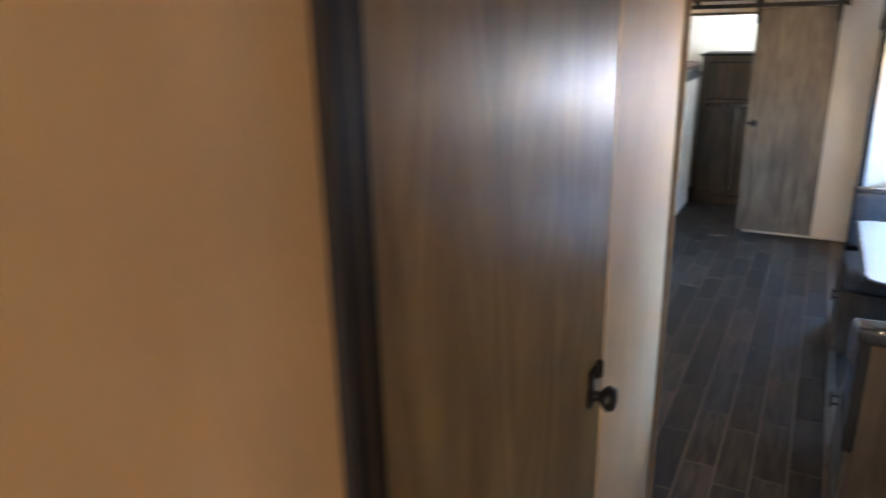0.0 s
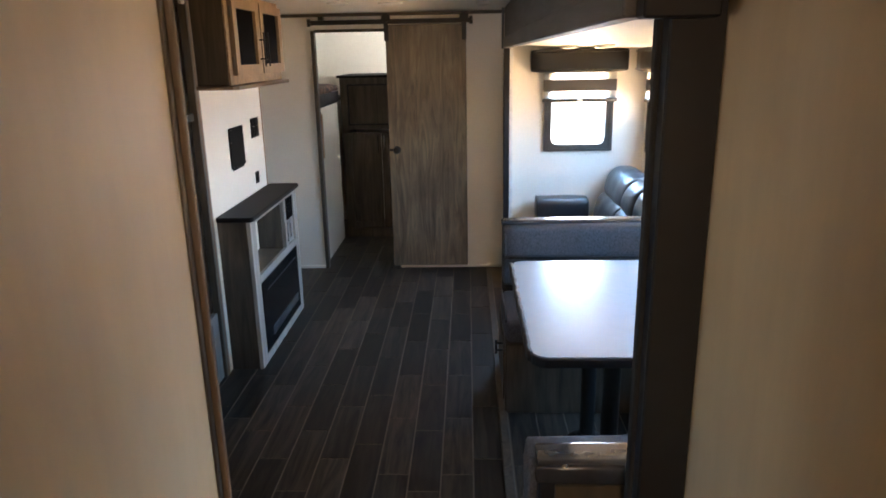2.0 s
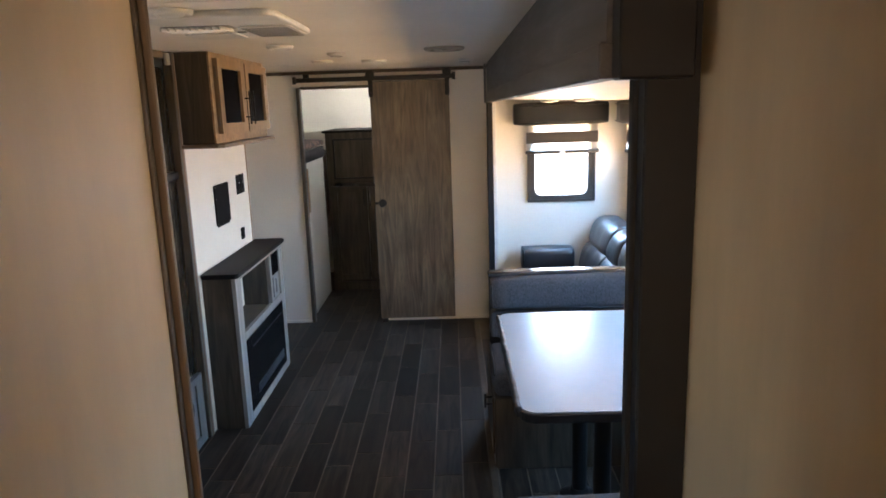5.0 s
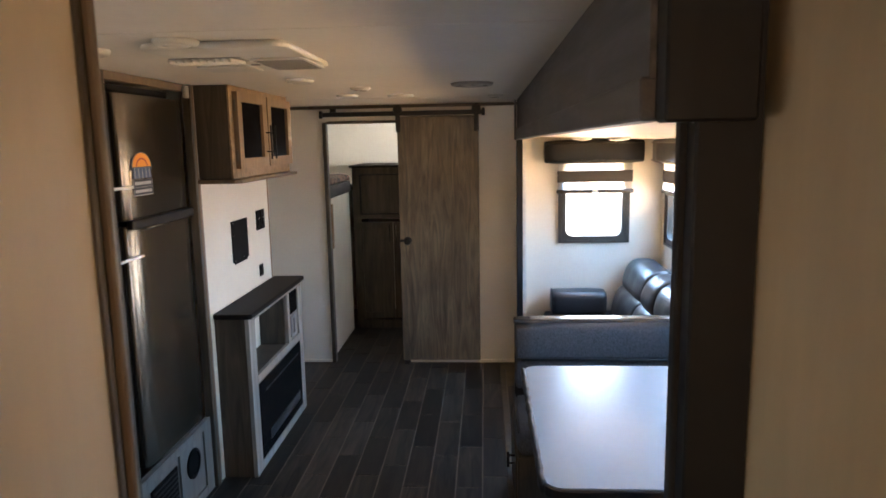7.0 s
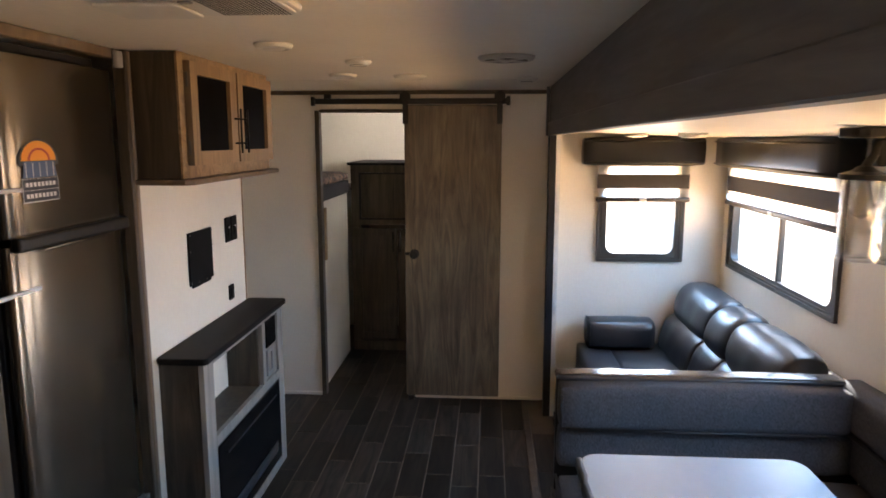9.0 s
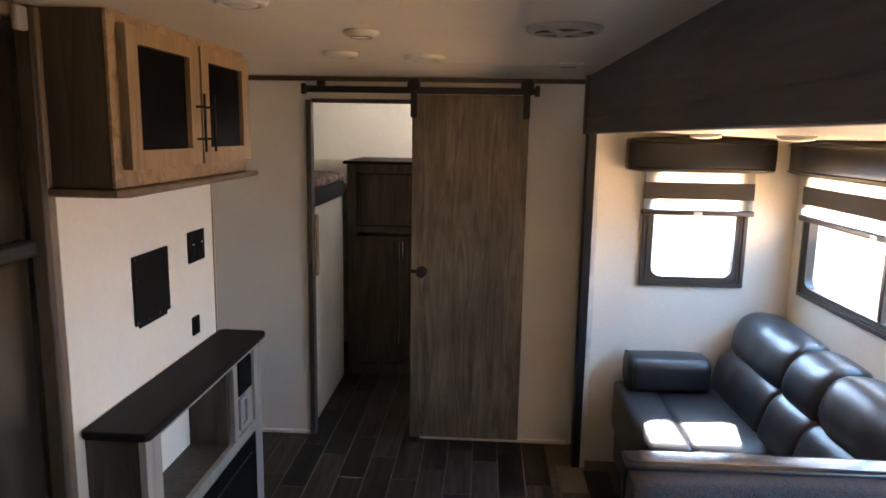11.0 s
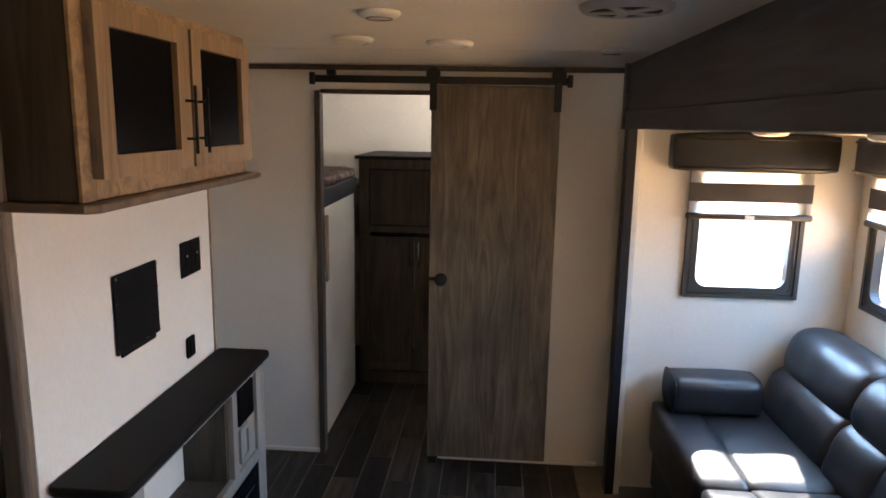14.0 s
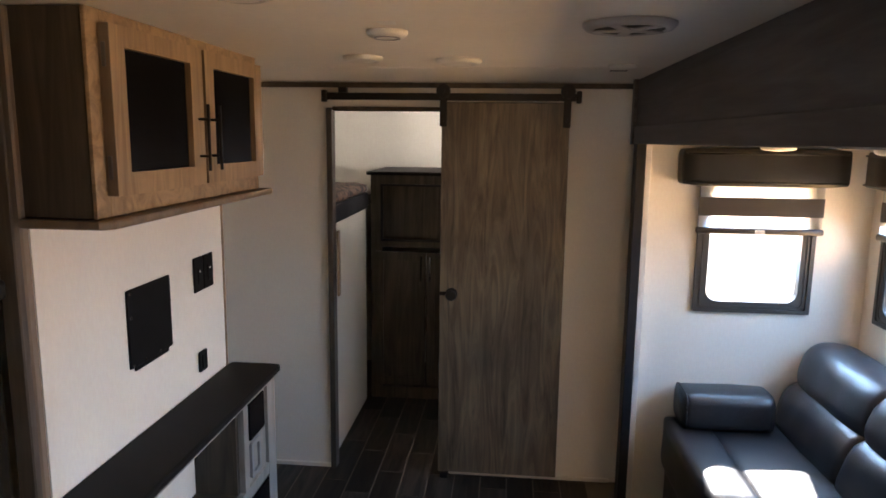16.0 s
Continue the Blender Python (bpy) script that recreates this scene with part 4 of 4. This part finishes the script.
for k in range(5):
    a = 2 * math.pi * k / 5 + 0.4
    blade = box(0.018, 0.083, -0.013, 0.013, -0.0172, -0.0132, 0.0015)
    bmesh.ops.transform(blade, matrix=Matrix.Translation((1.138, -1.685, H)) @ Matrix.Rotation(a, 4, "Z"), verts=blade.verts)
    part("spoke", blade, GREYL, sp)
part("hub", smooth(lathe((1.138, -1.685, H), [(0.026, -0.006), (0.026, -0.016), (0.020, -0.018), (0.002, -0.018)], 28)), GREYL, sp)
gv = thing("ceiling_grille", (1.269, -0.778, H), "small white ceiling grille", "ceiling vent")
part("plate", smooth(lathe((1.269, -0.778, H), [(0.05, 0), (0.05, -0.006), (0.042, -0.012), (0.002, -0.012)], 28)), WHITEP, gv)
for k in range(5):
    part("slot", box(1.235 + k * 0.013, 1.241 + k * 0.013, -0.73, -0.69, H - 0.0135, H - 0.0115), DARK, gv)

ac = thing("air_conditioner_cover", (0.45, -2.97, H), "white ceiling air conditioner cover with louvres", "air conditioner")
part("pan", prism(rounded(0.23, 0.655, -3.27, -2.70, 0.05), "xy", H - 0.020, H - 0.0005, 0.008), WHITEP, ac)
gl = part("grille", prism(rounded(0.465, 0.645, -3.03, -2.73, 0.03), "xy", H - 0.026, H - 0.0205, 0.003), WHITEP, ac)
for k in range(18):
    x = 0.478 + k * 0.0088
    part("slot", box(x, x + 0.0036, -3.015, -2.745, H - 0.0275, H - 0.0262), GREYM, gl)
# no recess here: a greyer plate gives the shade between the louvres
part("louvre_bed", box(0.232, 0.456, -3.066, -2.974, H - 0.0225, H - 0.0202), GREYL, ac, "grey plate standing in for shade between the louvres")
for k in range(9):
    x = 0.235 + k * 0.024
    lv = box(x, x + 0.009, -3.06, -2.98, H - 0.034, H - 0.0205, 0.003)
    for v in lv.verts:
        v.co.x += (v.co.y + 3.02) * 0.25
    part("louvre", lv, WHITEP, ac)
part("filter_door", prism(rounded(0.235, 0.42, -2.88, -2.71, 0.02), "xy", H - 0.028, H - 0.0205, 0.004), WHITEP, ac)
part("control_dial", prism(rounded(0.425, 0.455, -2.88, -2.858, 0.008), "xy", H - 0.024, H - 0.0205), GREYP, ac)

# ---- stove beside the fridge panel ----
BASE = Vector((-0.018, -0.015, 0))
sv = thing("gas_range", (-0.45, -3.07, 0), "black gas range with knobs and shrink-wrapped oven handle", "range")
part("body", box(-0.80, -0.20, -3.36, -2.765, 0.06, 0.885, 0.004), DARK, sv)
part("cooktop", box(-0.80, -0.175, -3.36, -2.762, 0.886, 0.915, 0.005), BGLASS, sv, "glossy black cooktop cover")
part("back_strip", box(-0.80, -0.18, -2.790, -2.762, 0.9155, 0.93, 0.003), CHROME, sv, "bright metal edge strip")
part("corner_cap", box(-0.20, -0.165, -2.80, -2.762, 0.895, 0.934, 0.004), CHROME, sv, "bright corner clip")
pnl = part("control_panel", prism([(-0.20, 0.76), (-0.165, 0.76), (-0.175, 0.885), (-0.20, 0.885)], "xz", -3.36, -2.765, 0.002), BGLASS, sv)
for k in range(5):
    y = -2.82 - k * 0.09
    kb = part("knob", lathe((-0.168, y, 0.825), [(0.024, 0), (0.024, 0.006), (0.019, 0.010), (0.017, 0.030), (0.002, 0.031)], 24, "X"), BLACKM, sv, "black control knob")
    part("pointer", box(-0.139, -0.135, y - 0.003, y + 0.003, 0.825, 0.842), CHROME, kb)
part("oven_door", box(-0.20, -0.172, -3.35, -2.775, 0.20, 0.75, 0.004), BGLASS, sv, "black glass oven door")
part("oven_handle", smooth(wobble(tube([(-0.135, -3.33 + 0.03 * k, 0.69) for k in range(19)], 0.020, 12), 0.008, 45)), PLASTICW, sv, "handle in crumpled clear wrap")
wl = thing("warning_label", (-0.24, -2.75, 1.35), "white printed warning label with red bars on the wood panel", "label")
part("paper", box(-0.275, -0.208, -2.7516, -2.7504, 1.235, 1.49), PAPER, wl)
for z in (1.478, 1.352, 1.262):
    part("red_bar", box(-0.272, -0.211, -2.7524, -2.7516, z - 0.006, z + 0.006), REDP, wl)
for k in range(19):
    z = 1.463 - k * 0.0115
    if min(abs(z - q) for q in (1.478, 1.352, 1.262)) > 0.009:
        part("text_bar", box(-0.269, -0.218 - 0.008 * ((k * 7) % 4) / 4, -2.7522, -2.7516, z - 0.0022, z + 0.0022), GREYP, wl)

# sticker on the freezer door
BASE = Vector((-0.018, -0.015, 0.014))
stk = thing("round_sticker", (-0.1845, -2.431, 1.62), "orange and black printed sticker on the freezer door", "sticker")
SX, SY = -0.1818, -2.431


def arc(cy, cz, r, a0, a1, n=16):
    return [(cy + 1.35 * r * math.cos(radians(a0 + (a1 - a0) * i / n)), cz + r * math.sin(radians(a0 + (a1 - a0) * i / n))) for i in range(n + 1)]


part("backing", prism(arc(SY, 1.618, 0.064, -8, 188), "yz", SX, SX + 0.0006), INK, stk)
part("sun", prism(arc(SY, 1.622, 0.056, 0, 180), "yz", SX + 0.0007, SX + 0.0012), ORANGE, stk)
part("rays", prism(arc(SY, 1.622, 0.036, 0, 180) + arc(SY, 1.622, 0.030, 180, 0), "yz", SX + 0.0013, SX + 0.0017), REDP, stk)
part("panel", prism([(SY - 0.075, 1.575), (SY + 0.075, 1.575), (SY + 0.067, 1.620), (SY - 0.067, 1.620)], "yz", SX + 0.0007, SX + 0.0012), BLUEP, stk)
for k in range(5):
    part("cell_line", box(SX + 0.0013, SX + 0.0017, SY - 0.06 + k * 0.030 - 0.001, SY - 0.06 + k * 0.030 + 0.001, 1.577, 1.618), PAPER, stk)
part("name_plate", box(SX, SX + 0.0006, SY - 0.080, SY + 0.080, 1.506, 1.572), PAPER, stk)
for z in (1.524, 1.556):
    part("name_bar", box(SX + 0.0007, SX + 0.0012, SY - 0.078, SY + 0.078, z - 0.0155, z + 0.0155), INK, stk)
    for k in range(8):
        part("letter_bar", box(SX + 0.0013, SX + 0.0016, SY - 0.066 + k * 0.017, SY - 0.055 + k * 0.017, z - 0.006, z + 0.006), PAPER, stk)

# ---- hall door ----
BASE = Vector((0, 0, 0))
hdoor = thing("hall_door", (0.72, -5.5, 0), "closed brown wood-grain hall door with a dark knob", "door")
part("leaf", box(0.706, 0.7365, -5.968, -5.080, 0.01, 1.895, 0.003), HDOOR, hdoor)
part("knob", smooth(lathe((0.737, -5.165, 0.985), [(0.032, 0), (0.032, 0.005), (0.013, 0.008), (0.012, 0.022), (0.024, 0.029), (0.030, 0.041), (0.025, 0.054), (0.004, 0.059)], 28, "X")), BLACKM, hdoor, "dark bronze knob")
plate = part("latch_plate", box(0.737, 0.7425, -5.190, -5.140, 1.015, 1.050, 0.002), BLACKM, hdoor)
part("latch_thumb", box(0.743, 0.7585, -5.160, -5.148, 1.025, 1.068, 0.004), BLACKM, plate)
trim("trim_hall_door_near", box(0.731, 0.752, -6.042, -6.010, 0, 1.94, 0.005), DARK, "dark door casing")
trim("trim_hall_door_middle", box(0.731, 0.746, -6.009, -5.994, 0, 1.94, 0.003), GREYW, "wood door casing")
trim("trim_hall_door_stop", box(0.722, 0.742, -5.993, -5.970, 0, 1.90, 0.003), DARK, "inner door stop")

# ---- bunk room ----
wd = thing("bunk_wardrobe", (0.4, 1.2, 0), "wood wardrobe with an open nook and two doors", "wardrobe")
WX0, WX1, WY = -0.01, 0.75, 1.015
part("top", box(WX0 - 0.025, WX1 + 0.01, WY - 0.03, 1.74, 1.496, 1.518, 0.004), COUNTER, wd, "black laminate top")
part("side", box(WX0, WX0 + 0.016, WY, 1.74, 0, 1.4955), GREYW, wd)
part("side", box(WX1 - 0.016, WX1, WY, 1.74, 0, 1.4955), GREYW, wd)
wf = bmesh.new()
for d in ((WX0, WX0 + 0.075, 0.08, 1.4955), (WX1 - 0.075, WX1, 0.08, 1.4955), (WX0 + 0.075, WX1 - 0.075, 1.433, 1.4955), (WX0 + 0.075, WX1 - 0.075, 1.028, 1.076), (WX0, WX1, 0.0, 0.08)):
    box(d[0], d[1], WY - 0.012, WY - 0.0005, d[2], d[3], 0.001, bm=wf)
part("face_frame", wf, GREYW, wd)
nb = bmesh.new()
box(WX0 + 0.016, WX1 - 0.016, 1.050, 1.060, 1.05, 1.4955, bm=nb)
box(WX0 + 0.016, WX1 - 0.016, WY, 1.050, 1.05, 1.065, bm=nb)
part("nook", nb, GREYW, wd)
part("nook_edge", ring(rounded(WX0 + 0.066, WX1 - 0.066, 1.068, 1.440, 0.004), rounded(WX0 + 0.082, WX1 - 0.082, 1.084, 1.426, 0.004), "xz", WY - 0.022, WY - 0.0125), DARK, wd, "dark nook edging")
for x0, x1, hx in ((0.02, 0.352, 0.325), (0.358, 0.70, 0.383)):
    d = ring(rounded(x0, x1, 0.1, 1.003, 0.003, 2), rounded(x0 + 0.055, x1 - 0.055, 0.155, 0.948, 0.002, 2), "xz", WY - 0.030, WY - 0.0125)
    dd = part("door", d, GREYW, wd, "framed wood door")
    part("panel", box(x0 + 0.05, x1 - 0.05, WY - 0.020, WY - 0.0125, 0.15, 0.953), GREYW, dd)
    hd = tube([(hx, WY - 0.055, 0.818), (hx, WY - 0.055, 0.978)], 0.006)
    for z in (0.848, 0.948):
        join(hd, tube([(hx, WY - 0.030, z), (hx, WY - 0.055, z)], 0.005))
    part("handle", hd, CHROME if x0 > 0.2 else BLACKM, dd, "bar handle")
bk = thing("bunk_bed", (-0.45, 0.6, 0), "built-in bunk with a brown covered mattress", "bunk bed")
part("front_panel", box(-0.06, -0.035, 0.10, 0.975, 0.0, 1.285, 0.002), WALL, bk, "off-white panel under the bunk")
part("rail_board", box(-0.065, -0.022, 0.05, 0.98, 1.286, 1.385, 0.004), DARK, bk, "dark bunk rail")
part("deck", box(XL, -0.066, 0.05, 1.74, 1.286, 1.31), GREYW, bk)
part("mattress", smooth(wobble(cushion(XL + 0.01, -0.015, 0.06, 0.978, 1.386, 1.45, 0.03, 0.012, 12), 0.008, 9)), QUILT, bk, "brown patterned mattress")
part("edge_strip", box(-0.034, -0.020, 0.20, 0.235, 0.88, 1.24, 0.004), OAKV, bk, "pale wood strip")

# ---- floor planks, last ----
PW, PL, GAP = 0.134, 0.46, 0.004
meshes = []
for ln in (PL, PL * 0.5, PL * 0.25, PL * 0.75):
    b = box(0, PW - GAP, 0, ln - GAP, -0.004, 0.0)
    for v in b.verts:
        if v.co.z > -0.001:
            v.co.x += 0.0012 if v.co.x < PW / 2 else -0.0012
            v.co.y += 0.0012 if v.co.y < ln / 2 else -0.0012
    meshes.append((ln, mesh_of("plank", b, PLANK, Vector())))
rng = random.Random(5)
x = -0.30 - PW
while x < 1.30:
    y = -6.0
    first = rng.choice((0, 1, 2, 3))
    while y < 1.10:
        ln, me = meshes[first]
        first = 0
        lo, hi = (0.735 if y < -4.35 else -0.30), 1.30
        if (x >= lo - 0.10 and y + ln > -5.6) and not (y > 0.0 and (x > 0.62 or x < -0.14)):
            pk = new("plank", me)
            pk.location = (x, y, 0.0)
            pk.parent = floor_base
        y += ln
    x += PW
# the slide-out's own floor
for i in range(8):
    for j in range(9):
        pk = new("plank", meshes[0][1])
        pk.location = (1.345 + i * PW, YS0 + 0.02 + j * PL - (0.23 if i % 2 else 0), 0.0)
        if pk.location.y + PL < YS1 and pk.location.y > YS0:
            pk.parent = floor_base
        else:
            bpy.data.objects.remove(pk)
